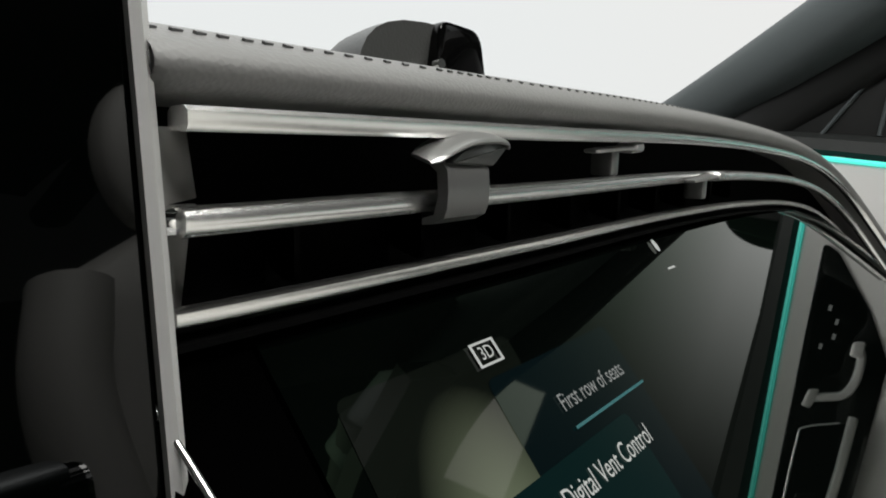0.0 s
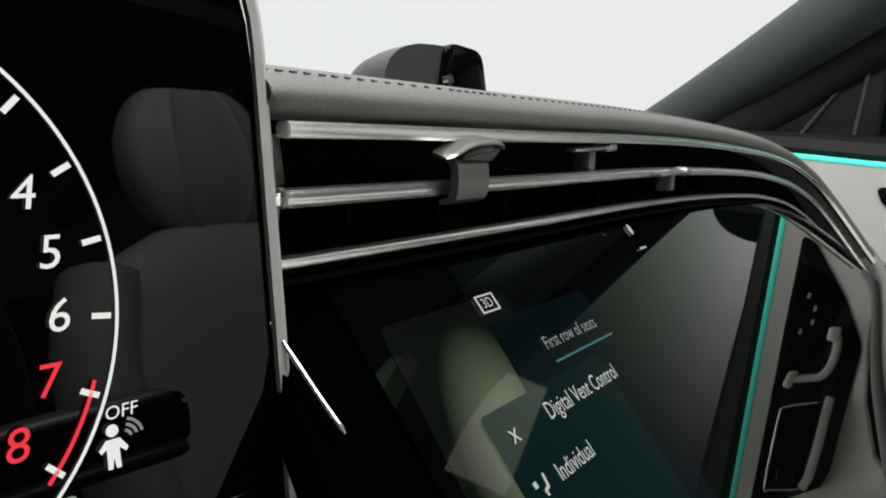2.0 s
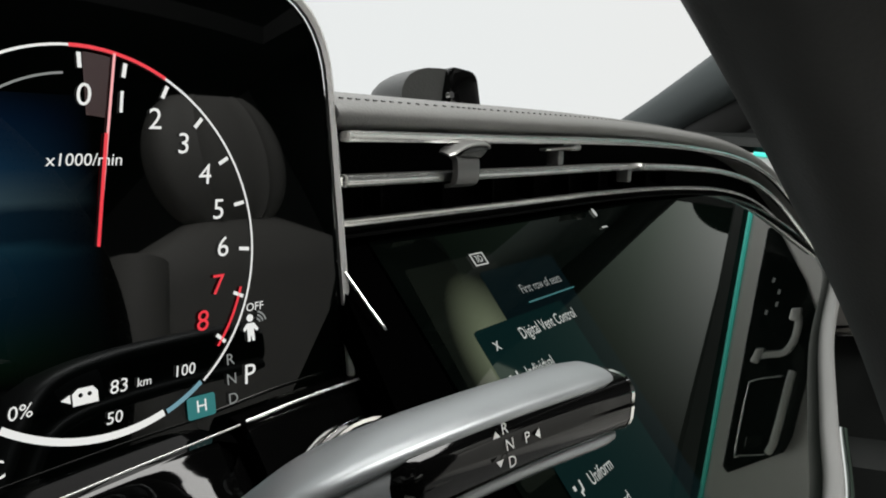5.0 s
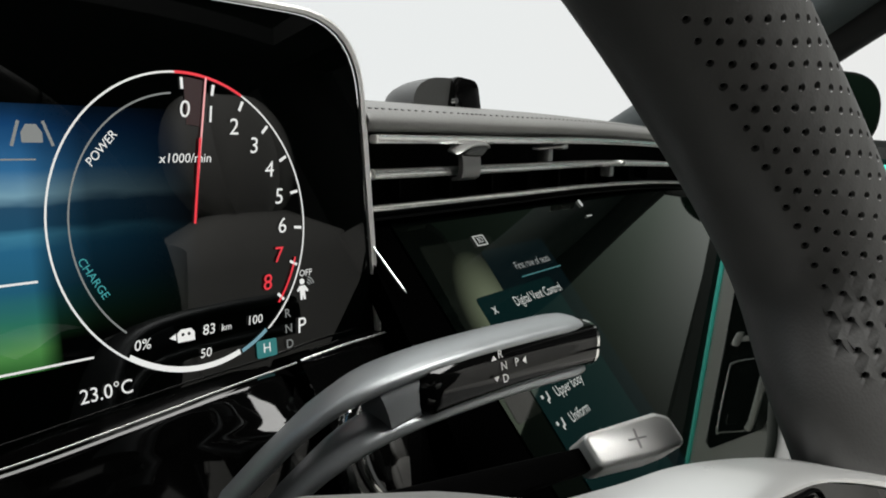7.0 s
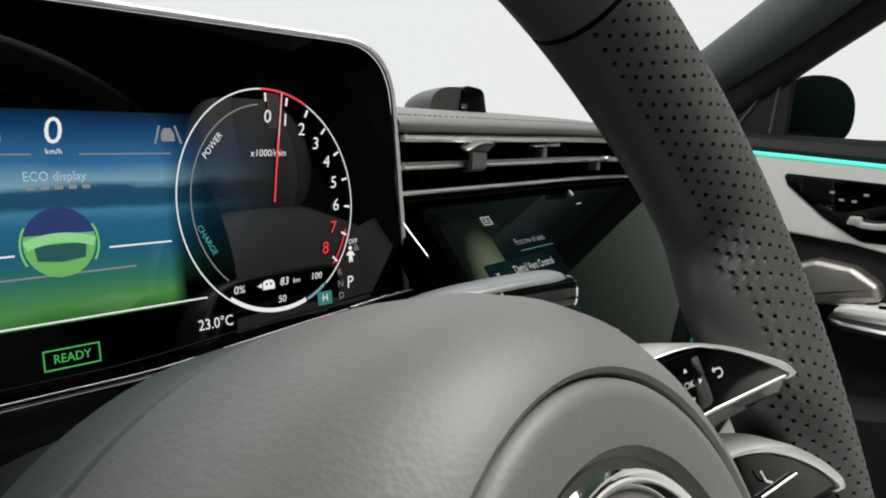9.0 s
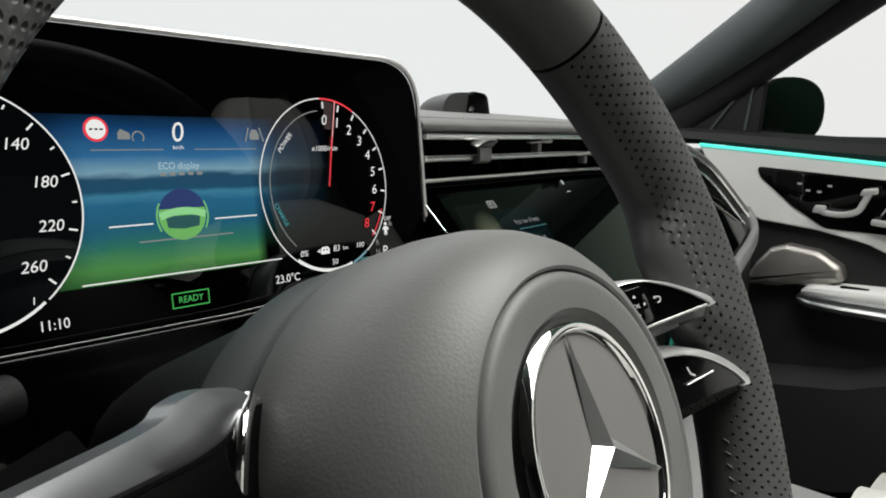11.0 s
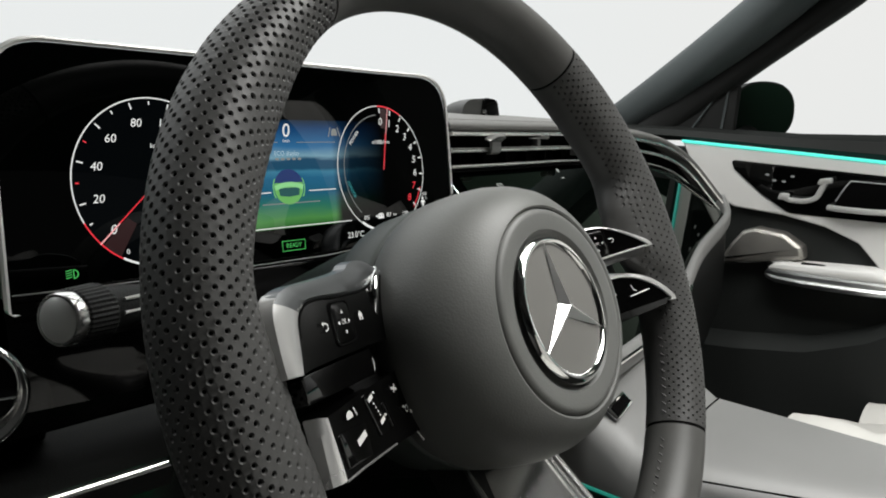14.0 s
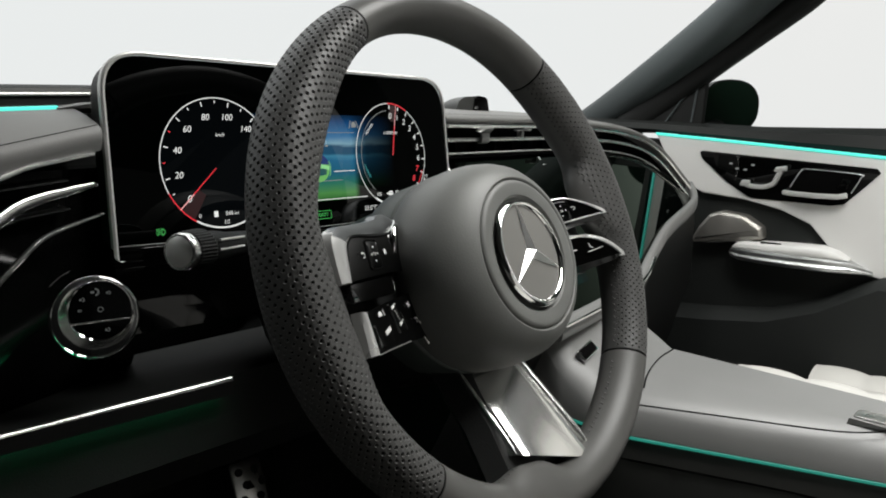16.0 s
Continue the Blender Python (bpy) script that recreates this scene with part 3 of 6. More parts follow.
# ---- driver display ----
XC = -0.104
CL = tilted(XC, 0.147, 1.04, 6.8)
display = thing("instrument_display", "black glass driver display with two round gauges lit", "display", (XC, 0.17, 0.97))
out = rounded([(-0.1950, -0.0620), (0.1825, -0.0600), (0.1825, 0.092), (-0.1915, 0.0945)], [0.004, 0.004, 0.034, 0.034], 9)
inner = rounded([(-0.1917, -0.0640), (0.1795, -0.0620), (0.1795, 0.0893), (-0.1882, 0.0918)], [0.003, 0.003, 0.032, 0.032], 9)
part("housing", slab([(x * 0.985 + 0.0012, y * 0.97) for x, y in out], 0.024, CL, 0, 2, -0.002), BLACK, display, "black housing")
part("glass", slab(inner, 0.003, CL, 0.0006, 2, 0.0), GLASS_BLACK, display, "reflecting black glass", smooth=False)
frame_bm = loft([[CL @ Vector((x, y, z)) for (x, y) in ps] for ps, z in ((inner, 0.0002), (inner, 0.0018), ([(a * 0.5 + c * 0.5, b * 0.5 + d * 0.5) for (a, b), (c, d) in zip(inner, out)], 0.0026), (out, 0.0014), (out, -0.003))], caps=False)
part("frame", frame_bm, FRAME_SILVER, display, "thin satin chrome frame")

# the lit landscape in the middle
PICT = bpy.data.materials.new("lit_landscape")
PICT.use_nodes = True
nt = PICT.node_tree
pb = nt.nodes["Principled BSDF"]
pb.inputs["Base Color"].default_value = (0.0006, 0.0008, 0.0008, 1)
pb.inputs["Roughness"].default_value = 0.015
pb.inputs["Specular IOR Level"].default_value = 0.21
tc = nt.nodes.new("ShaderNodeTexCoord")
sep = nt.nodes.new("ShaderNodeSeparateXYZ")
nt.links.new(tc.outputs["Generated"], sep.inputs[0])
nz = nt.nodes.new("ShaderNodeTexNoise")
nz.inputs["Scale"].default_value, nz.inputs["Detail"].default_value = 5.0, 3
nt.links.new(tc.outputs["Generated"], nz.inputs["Vector"])
wob = nt.nodes.new("ShaderNodeMath")
wob.operation = "MULTIPLY_ADD"
wob.inputs[1].default_value, wob.inputs[2].default_value = 0.10, -0.05
nt.links.new(nz.outputs["Fac"], wob.inputs[0])
add = nt.nodes.new("ShaderNodeMath")
add.operation = "ADD"
nt.links.new(sep.outputs["Z"], add.inputs[0])
nt.links.new(wob.outputs[0], add.inputs[1])
ramp = nt.nodes.new("ShaderNodeValToRGB")
cr = ramp.color_ramp
cr.elements.remove(cr.elements[1])
cr.elements[0].color = (0.03, 0.13, 0.03, 1)
for pos_, col in ((0.09, (0.08, 0.27, 0.07)), (0.20, (0.03, 0.18, 0.12)), (0.31, (0.018, 0.12, 0.20)), (0.47, (0.022, 0.14, 0.26)), (0.52, (0.05, 0.22, 0.34)), (0.55, (0.016, 0.08, 0.15)), (0.62, (0.02, 0.08, 0.15)), (0.655, (0.20, 0.38, 0.48)), (0.76, (0.035, 0.16, 0.34)), (0.92, (0.008, 0.055, 0.16)), (1.0, (0.004, 0.02, 0.05))):
    e = cr.elements.new(pos_)
    e.color = (*col, 1)
nt.links.new(add.outputs[0], ramp.inputs[0])
fade = nt.nodes.new("ShaderNodeValToRGB")
fr = fade.color_ramp
fr.elements[0].position, fr.elements[0].color = 0.0, (0, 0, 0, 1)
fr.elements[1].position, fr.elements[1].color = 0.22, (1, 1, 1, 1)
for pos_, v in ((0.70, 1.0), (0.80, 0.25), (1.0, 0.0)):
    e = fr.elements.new(pos_)
    e.color = (v, v, v, 1)
nt.links.new(sep.outputs["X"], fade.inputs[0])
mul = nt.nodes.new("ShaderNodeMix")
mul.data_type, mul.blend_type = "RGBA", "MULTIPLY"
mul.inputs[0].default_value = 1
nt.links.new(ramp.outputs[0], mul.inputs[6])
nt.links.new(fade.outputs[0], mul.inputs[7])
# the right gauge lies over a dark blue part of the picture
gate = nt.nodes.new("ShaderNodeMapRange")
gate.inputs[1].default_value, gate.inputs[2].default_value = 0.700, 0.735
nt.links.new(sep.outputs["X"], gate.inputs[0])
blue = nt.nodes.new("ShaderNodeMapRange")
blue.inputs[1].default_value, blue.inputs[2].default_value = 0.10, 0.62
blue.inputs[3].default_value, blue.inputs[4].default_value = 0.0, 0.8
nt.links.new(sep.outputs["Z"], blue.inputs[0])
dusk = nt.nodes.new("ShaderNodeMix")
dusk.data_type, dusk.blend_type = "RGBA", "MULTIPLY"
dusk.inputs[0].default_value = 1
nt.links.new(mul.outputs[2], dusk.inputs[6])
nt.links.new(blue.outputs[0], dusk.inputs[7])
shade = nt.nodes.new("ShaderNodeMix")
shade.data_type = "RGBA"
nt.links.new(gate.outputs[0], shade.inputs[0])
nt.links.new(mul.outputs[2], shade.inputs[6])
nt.links.new(dusk.outputs[2], shade.inputs[7])
nt.links.new(shade.outputs[2], pb.inputs["Emission Color"])
pb.inputs["Emission Strength"].default_value = 0.82
part("landscape_picture", flat([(-0.083, -0.0303), (0.100, -0.0303), (0.100, 0.0498), (-0.083, 0.0498)], 0.0003, CL), PICT, display, "blue and green landscape on the display", smooth=False)

L1, L2, L3 = 0.0005, 0.0007, 0.0009


def say(text, u, v, size, material=WHITE_LIT, slant=0.0, turn=0.0, stretch=1.0, z=L3):
    return words("lettering", text, size, u, v, z, CL, material, display, slant, turn, "CENTER", stretch)


def polar(c, r, deg, sx=1.0):
    return c[0] + r * math.cos(radians(deg)) * sx, c[1] + r * math.sin(radians(deg))


FACE = mat("gauge_face", (0.0005, 0.0005, 0.0005), 0.02, spec=0.21, emit=(0.001, 0.0016, 0.002), power=1.0)
GR, GL = (0.0980, 0.0108), (-0.0993, 0.0080)
RR, RL = 0.0523, 0.0540
SG, SL = 0.922, 0.980   # the gauges are a little narrower than high
part("gauge_face", flat([polar(GL, RL, a, SL) for a in range(0, 360, 6)], 0.00045, CL), FACE, display, smooth=False)
# rev counter
part("gauge_ring", arc_band(*GR, RR - 0.0007, RR, -55, 236, L1, CL, 90, SG), WHITE_LIT, display, smooth=False)
part("charge_band", arc_band(*GR, RR - 0.0020, RR, -124, -72, L1, CL, 20, SG), WHITE_LIT, display, smooth=False)
part("charge_band", arc_band(*GR, RR - 0.0014, RR, -71, -56, L1, CL, 10, SG), mat("lit_pale_blue", (0, 0, 0), 0.6, emit=(0.25, 0.5, 0.6), power=0.6), display, smooth=False)
part("red_arc", arc_band(*GR, RR - 0.0009, RR + 0.0001, 60, 92, L2, CL, 16, SG), RED_LIT, display, smooth=False)
part("power_arc", arc_band(*GR, 0.0445, 0.0451, 95, 230, L1, CL, 40, SG), GREY_LIT, display, smooth=False)
for i in range(9):
    a = 89.2 - 15.0 * i - 0.15 * i * i
    part("tick", bar(*polar(GR, 0.0462, a, 0.935), *polar(GR, 0.0502, a, 0.93), 0.0011, L2, CL), WHITE_LIT, display, smooth=False)
    u, v = polar(GR, 0.0390, a, 0.955)
    say(str(i), u, v, 0.0085, RED_LIT if i > 6 else WHITE_LIT, 0.15)
part("red_zone", arc_band(*GR, 0.0485, 0.0493, -43, -20, L2, CL, 14, SG), RED_LIT, display, smooth=False)
part("needle", bar(0.0988, 0.0103, *polar(GR, 0.0518, 78, 0.93), 0.0007, L3, CL), PINK_LIT, display, smooth=False)
part("needle", bar(0.0988, 0.0103, *polar(GR, 0.030, 78.3, 0.94), 0.0009, L3 + 0.0002, CL), RED_LIT, display, smooth=False)
part("needle_glow", arc_band(*GR, 0.034, 0.0505, 79, 88, L1, CL, 8, SG), mat("lit_dim_red", (0, 0, 0), 0.6, emit=(0.016, 0.0012, 0.002), power=1.0), display, smooth=False)
say("x1000/min", 0.0975, 0.033, 0.0046, WHITE_LIT, 0.2)
say("POWER", 0.0690, 0.0365, 0.0040, WHITE_LIT, 0.1, 48)
say("CHARGE", 0.0625, -0.0045, 0.0038, TEAL_LIT, 0.0, -62)
say("0%", 0.0760, -0.0285, 0.0050, WHITE_LIT, 0.15)
say("83", 0.1005, -0.0277, 0.0052, WHITE_LIT, 0.15)
say("km", 0.1075, -0.0280, 0.0034, WHITE_LIT, 0.15)
say("50", 0.0985, -0.0358, 0.0046, WHITE_LIT, 0.15)
say("100", 0.1195, -0.0275, 0.0046, WHITE_LIT, 0.15)
part("battery_icon", flat([(0.0885, -0.0302), (0.0950, -0.0302), (0.0950, -0.0272), (0.0938, -0.0258), (0.0900, -0.0258), (0.0885, -0.0270)], L3, CL), WHITE_LIT, display, smooth=False)
for u in (0.0905, 0.0928):
    part("battery_icon", flat([polar((u, -0.0276), 0.0006, a) for a in range(0, 360, 40)], L3 + 0.0002, CL), FACE, display, smooth=False)
part("battery_icon", flat([(0.0856, -0.0281), (0.0880, -0.0293), (0.0880, -0.0269)], L3, CL), WHITE_LIT, display, smooth=False)
say("P", 0.1405, -0.0335, 0.0086, WHITE_LIT, 0.1)
for k, c in enumerate("RND"):
    say(c, 0.1345, -0.0275 - 0.0060 * k, 0.0048, GREY_LIT)
part("mode_badge", flat(rounded([(0.1195, -0.0425), (0.1285, -0.0425), (0.1285, -0.0358), (0.1195, -0.0358)], 0.001), L2, CL), mat("lit_badge", (0, 0, 0), 0.6, emit=(0.02, 0.16, 0.16), power=1.0), display, smooth=False)
say("H", 0.1240, -0.0391, 0.0052, WHITE_LIT)
say("OFF", 0.1445, -0.0128, 0.0036, WHITE_LIT, 0.1)
part("warning_icon", flat([(0.1425 + 0.0012 * math.cos(t), -0.0160 + 0.0012 * math.sin(t)) for t in np.linspace(0, 5.9, 12)], L3, CL), WHITE_LIT, display, smooth=False)
part("warning_icon", flat([(0.1412, -0.0232), (0.1421, -0.0232), (0.1424, -0.0212), (0.1428, -0.0232), (0.1437, -0.0232), (0.1436, -0.0194), (0.1448, -0.0204), (0.1453, -0.0197), (0.1438, -0.0176), (0.1412, -0.0176), (0.1398, -0.0192), (0.1402, -0.0200), (0.1412, -0.0193)], L3, CL), WHITE_LIT, display, smooth=False)
for k in range(3):
    part("warning_icon", arc_band(0.1445, -0.0180, 0.0012 + 0.0011 * k, 0.0018 + 0.0011 * k, 10, 75, L3, CL, 6), GREY_LIT, display, smooth=False)
say("23.0\u00b0C", 0.0632, -0.0412, 0.0066, WHITE_LIT, 0.0, 0, 0.92)
# speedometer
part("gauge_ring", arc_band(*GL, RL - 0.0008, RL, -50, 205, L2, CL, 90, SL), WHITE_LIT, display, smooth=False)
part("red_arc", arc_band(*GL, RL - 0.0009, RL, 205, 240, L2, CL, 16, SL), RED_LIT, display, smooth=False)
part("fuel_band", arc_band(*GL, RL - 0.0014, RL, 240, 308, L2, CL, 20, SL), WHITE_LIT, display, smooth=False)
speeds = [(s, 222.5 - 29.4 * k) for k, s in enumerate((0, 20, 40, 60, 80, 100, 140, 180, 220, 260))]
for s, a in speeds:
    if s:
        part("tick", bar(*polar(GL, 0.0475, a, SL), *polar(GL, 0.0515, a, SL), 0.0009, L3, CL), WHITE_LIT, display, smooth=False)
    u, v = polar(GL, 0.0388 if s else 0.0416, a)
    say(str(s), u, v, 0.0074 if s else 0.0082, WHITE_LIT, 0.18)
for a, red in [(207.8 - 29.4 * k, k in (1, 2)) for k in range(9)]:
    part("tick", bar(*polar(GL, 0.0492, a, SL), *polar(GL, 0.0514, a, SL), 0.0008, L3, CL), RED_LIT if red else WHITE_LIT, display, smooth=False)
part("needle", bar(*polar(GL, 0.006, 222.5), *polar(GL, 0.0500, 222.5), 0.0007, L3 + 0.0003, CL), RED_LIT, display, smooth=False)
part("needle", bar(*polar(GL, 0.036, 222.5), *polar(GL, 0.0538, 222.5), 0.0009, L3 + 0.0005, CL), PINK_LIT, display, smooth=False)
part("needle_glow", arc_band(*GL, 0.030, 0.0530, 224, 238, L2, CL, 8, SL), MATS["lit_dim_red"], display, smooth=False)
say("km/h", -0.0972, 0.0313, 0.0042, WHITE_LIT, 0.1)
say("546", -0.0955, -0.0340, 0.0050, WHITE_LIT, 0.15)
say("km", -0.0885, -0.0342, 0.0034, WHITE_LIT, 0.15)
say("1/2", -0.0985, -0.0410, 0.0045, WHITE_LIT, 0.15)
say("1", -0.0720, -0.0330, 0.0050, WHITE_LIT, 0.1)
say("0", -0.1222, -0.0345, 0.0045, WHITE_LIT)
part("fuel_icon", flat(rounded([(-0.1095, -0.0362), (-0.1058, -0.0362), (-0.1058, -0.0312), (-0.1095, -0.0312)], 0.0006), L3, CL), WHITE_LIT, display, smooth=False)
say("11:10", -0.0645, -0.0450, 0.0068, WHITE_LIT, 0.0, 0, 0.9)
part("lamp_icon", arc_band(-0.1560, -0.0440, 0.0022, 0.0028, -90, 90, L3, CL, 10), GREEN_LIT, display, smooth=False)
part("lamp_icon", bar(-0.1560, -0.0467, -0.1560, -0.0413, 0.0006, L3, CL), GREEN_LIT, display, smooth=False)
for k in range(4):
    part("lamp_icon", bar(-0.1605, -0.0462 + 0.0014 * k, -0.1570, -0.0455 + 0.0014 * k, 0.0005, L3, CL), GREEN_LIT, display, smooth=False)
# middle field
CM = CL @ Matrix.Translation((0.0043, -0.0013, 0))


def say_mid(text, u, v, size, material=WHITE_LIT, slant=0.0, turn=0.0, stretch=1.0, z=L3):
    return words("lettering", text, size, u, v, z, CM, material, display, slant, turn, "CENTER", stretch)


say_mid("0", -0.001, 0.0428, 0.0142, WHITE_LIT, 0.12)
say_mid("km/h", -0.001, 0.0355, 0.0030, WHITE_LIT)
say_mid("ECO display", -0.0015, 0.0262, 0.0050, mat("lit_pale", (0, 0, 0), 0.6, emit=(0.45, 0.62, 0.72), power=0.8), 0, 0, 0.9)
for x0, x1 in ((-0.045, -0.009), (0.008, 0.045)):
    part("divider", bar(x0, 0.0345, x1, 0.0345, 0.0005, L3, CM), GREY_LIT, display, smooth=False)
for k in range(5):
    part("chevron", bar(-0.012 + 0.005 * k, 0.0222, -0.009 + 0.005 * k, 0.0222, 0.0016, L3, CM), GREY_LIT, display, smooth=False)
part("eco_disc", flat([polar((-0.002, 0.0015), 0.0130, a) for a in range(0, 360, 10)], L2, CM), mat("lit_eco", (0, 0, 0), 0.6, emit=(0.16, 0.50, 0.12), power=0.8), display, smooth=False)
part("eco_disc", flat([polar((-0.002, 0.0015), 0.0132, a) for a in range(14, 167, 8)], L3, CM), mat("lit_navy", (0, 0, 0), 0.6, emit=(0.003, 0.022, 0.12), power=1.0), display, smooth=False)
part("eco_disc", flat([(-0.0115, 0.0010), (0.0075, 0.0010), (0.0066, -0.0048), (-0.0020, -0.0058), (-0.0106, -0.0048)], L3 + 0.0001, CM), mat("lit_deep_teal", (0, 0, 0), 0.6, emit=(0.006, 0.07, 0.07), power=1.0), display, smooth=False)
for a0 in (150, -30):
    part("eco_arc", arc_band(-0.002, 0.0008, 0.0136, 0.0144, a0, a0 + 60, L3, CM, 14), mat("lit_leaf", (0, 0, 0), 0.6, emit=(0.2, 0.62, 0.16), power=0.8), display, smooth=False)
part("eco_disc", arc_band(-0.002, -0.0300, 0.0315, 0.0352, 68, 112, L3 + 0.0002, CM, 14), mat("lit_pale_green", (0, 0, 0), 0.6, emit=(0.3, 0.75, 0.3), power=0.8), display, smooth=False)
for v, u0, u1, mm in ((-0.0020, -0.04, -0.018, WHITE_LIT), (-0.0020, 0.016, 0.042, WHITE_LIT), (-0.0105, -0.026, 0.026, GREY_LIT), (-0.0280, -0.055, 0.056, WHITE_LIT)):
    part("road_line", bar(u0, v, u1, v, 0.0007, L2, CM), mm, display, smooth=False)
say_mid("READY", -0.0020, -0.0420, 0.0048, GREEN_LIT, 0, 0, 0.92)
part("ready_frame", loft([[CM @ Vector((-0.0020 + x * a, -0.0420 + y * b, L3)) for x, y in ((-1, -1), (1, -1), (1, 1), (-1, 1))] for a, b in ((0.0104, 0.0039), (0.0099, 0.0034))], caps=False), GREEN_LIT, display, smooth=False)
# lane keeping sign, cruise sign, limit sign
for s in (-1, 1):
    part("lane_icon", bar(0.0445 + s * 0.0058, 0.0385, 0.0445 + s * 0.0034, 0.0460, 0.0009, L3, CM), GREY_LIT, display, smooth=False)
part("lane_icon", flat(rounded([(0.0415, 0.0395), (0.0475, 0.0395), (0.0475, 0.0425), (0.0460, 0.0450), (0.0430, 0.0450), (0.0415, 0.0425)], 0.0005), L3, CM), GREY_LIT, display, smooth=False)
part("cruise_icon", arc_band(-0.0215, 0.0405, 0.0025, 0.0032, -40, 220, L3, CM, 14), GREY_LIT, display, smooth=False)
part("cruise_icon", flat(rounded([(-0.0315, 0.0395), (-0.0255, 0.0395), (-0.0255, 0.0425), (-0.0300, 0.0445), (-0.0315, 0.0425)], 0.0005), L3, CM), GREY_LIT, display, smooth=False)
part("limit_sign", flat([polar((-0.0415, 0.0442), 0.0058, a) for a in range(0, 360, 15)], L3, CM), RED_LIT, display, smooth=False)
part("limit_sign", flat([polar((-0.0415, 0.0442), 0.0046, a) for a in range(0, 360, 15)], L3 + 0.0002, CM), WHITE_LIT, display, smooth=False)
for k in (-1, 0, 1):
    part("limit_bar", bar(-0.0415 + 0.0024 * k - 0.0008, 0.0442, -0.0415 + 0.0024 * k + 0.0008, 0.0442, 0.0008, L3 + 0.0004, CM), FACE, display, smooth=False)

# ---- binnacle shelf under the display, steering column ----
shelf = thing("binnacle_shelf", "piano black shelf under the display with chrome line", "dashboard trim", (XC, 0.1, 0.9))


def shelf_rise(x):
    """How far the shelf's upper edge has climbed at x."""
    return sum(np.interp(x + k, [-0.075, 0.0, 0.03, 0.08], [0.0, 0.0062, 0.0076, 0.0110]) for k in (-0.012, -0.006, 0, 0.006, 0.012)) / 5


def shelf_bm(x0, x1, round_end):
    """A rounded black nose that climbs to the right; its right end is drawn in."""
    flatter = [(0.1285, 0.9872), (0.1275, 0.9860), (0.1268, 0.9815), (0.1262, 0.9745), (0.1252, 0.9655), (0.1235, 0.9550), (0.1215, 0.9420), (0.121, 0.922)]
    flatter = [(v.x, v.y) for v in spline([(a, b, 0) for a, b in flatter], 4)]
    prof = [(0.1285, 0.9872), (0.1268, 0.9858), (0.1218, 0.9812), (0.1168, 0.9766), (0.1118, 0.9719), (0.1098, 0.9600), (0.1100, 0.9420), (0.113, 0.922)]
    prof = [(v.x, v.y) for v in spline([(a, b, 0) for a, b in prof], 4)]
    rings = []
    for x in [x0 + (x1 - x0) * k / 40 for k in range(41)]:
        e = max(0.0, (x - (x1 - round_end)) / round_end)
        inn = 0.010 * (1 - math.sqrt(max(0.0, 1 - e * e)))
        side = 0.012 * abs((x - XC) / 0.195) ** 3
        w = min(1.0, max(0.0, (x + 0.020) / 0.036))
        w = w * w * (3 - 2 * w)
        rings.append([(x, min(0.150, y * w + yf * (1 - w) + inn * (1 if k else 0.2) + side), z - inn * (0.5 if k < 9 else 0) + shelf_rise(x) * max(0.0, (z - 0.94) / 0.047)) for k, ((y, z), (yf, _)) in enumerate(zip(prof, flatter))] + [(x, 0.15, 0.90), (x, 0.2, 0.90), (x, 0.2, 0.988 + shelf_rise(x)), (x, 0.15, 0.988 + shelf_rise(x))])
    return loft(rings)


SHELF = mat("shelf_black", (0.001, 0.001, 0.001), 0.05, spec=0.30)
part("shelf", shelf_bm(XC - 0.195, 0.0275, 0.016), SHELF, shelf)
part("shelf_end", shelf_bm(0.0290, 0.0950, 0.010), SHELF, shelf)
part("chrome_line", sweep([(XC + u, 0.1290 + 0.012 * abs(u / 0.195) ** 3, 0.9885 + shelf_rise(XC + u)) for u in np.linspace(-0.19, 0.131, 40)], oval(0.0003, 0.00035, 8)), WING, shelf, "thin chrome line")
tail = spline([(0.0290, 0.1325, 0.9965), (0.0507, 0.1325, 0.9984), (0.0700, 0.1325, 0.9992), (0.0805, 0.1325, 1.0000), (0.0822, 0.1325, 1.0035), (0.0790, 0.1325, 1.0104)], 6)
part("chrome_line", sweep(tail, oval(0.0005, 0.0005, 8), up=(0, 1, 0)), CHROME, shelf, "thin chrome line")
column = thing("steering_column", "dark grey steering column cover behind the wheel", "steering column", (XC, 0.03, 0.85))
CO = tilted(-0.112, -0.063, 0.998, 21)
part("upper_cover", loft([[CO @ Vector((a * k, -0.012 + b * k * (1.0 if b > 0 else 0.9), z)) for a, b in oval(0.070, 0.062, 28, 2.6)] for z, k in ((-0.015, 0.93), (-0.04, 1.0), (-0.09, 0.98), (-0.16, 0.9), (-0.24, 0.7))]), PAD_DARK, column)
part("lower_cover", loft([[CO @ Vector((a * k, -0.040 + b * k, z)) for a, b in oval(0.062, 0.055, 24, 3)] for z, k in ((-0.02, 0.8), (-0.05, 1.0), (-0.12, 1.0), (-0.22, 0.8))]), BLACK, column)

# ---- steering wheel ----
WX = -0.112
WM = tilted(WX, -0.063, 0.998, 21) @ Matrix.Rotation(radians(3), 4, "Z") @ pose(-0.0029, -0.0110, 0.0068, 0, 3.2, 0)
wheel = thing("steering_wheel", "dark perforated leather sports steering wheel with flat bottom", "steering wheel", (WX, -0.063, 0.82))
KNOT = [0, 14, 28, 40, 50, 62, 78, 95, 120, 145, 180]
INWARD = [0.0146, 0.0143, 0.0148, 0.0190, 0.0232, 0.0232, 0.0192, 0.0195, 0.0194, 0.0186, 0.0180]
OUTWARD = [0.0136, 0.0142, 0.0158, 0.0172, 0.0184, 0.0188, 0.0176, 0.0164, 0.0152, 0.0147, 0.0142]


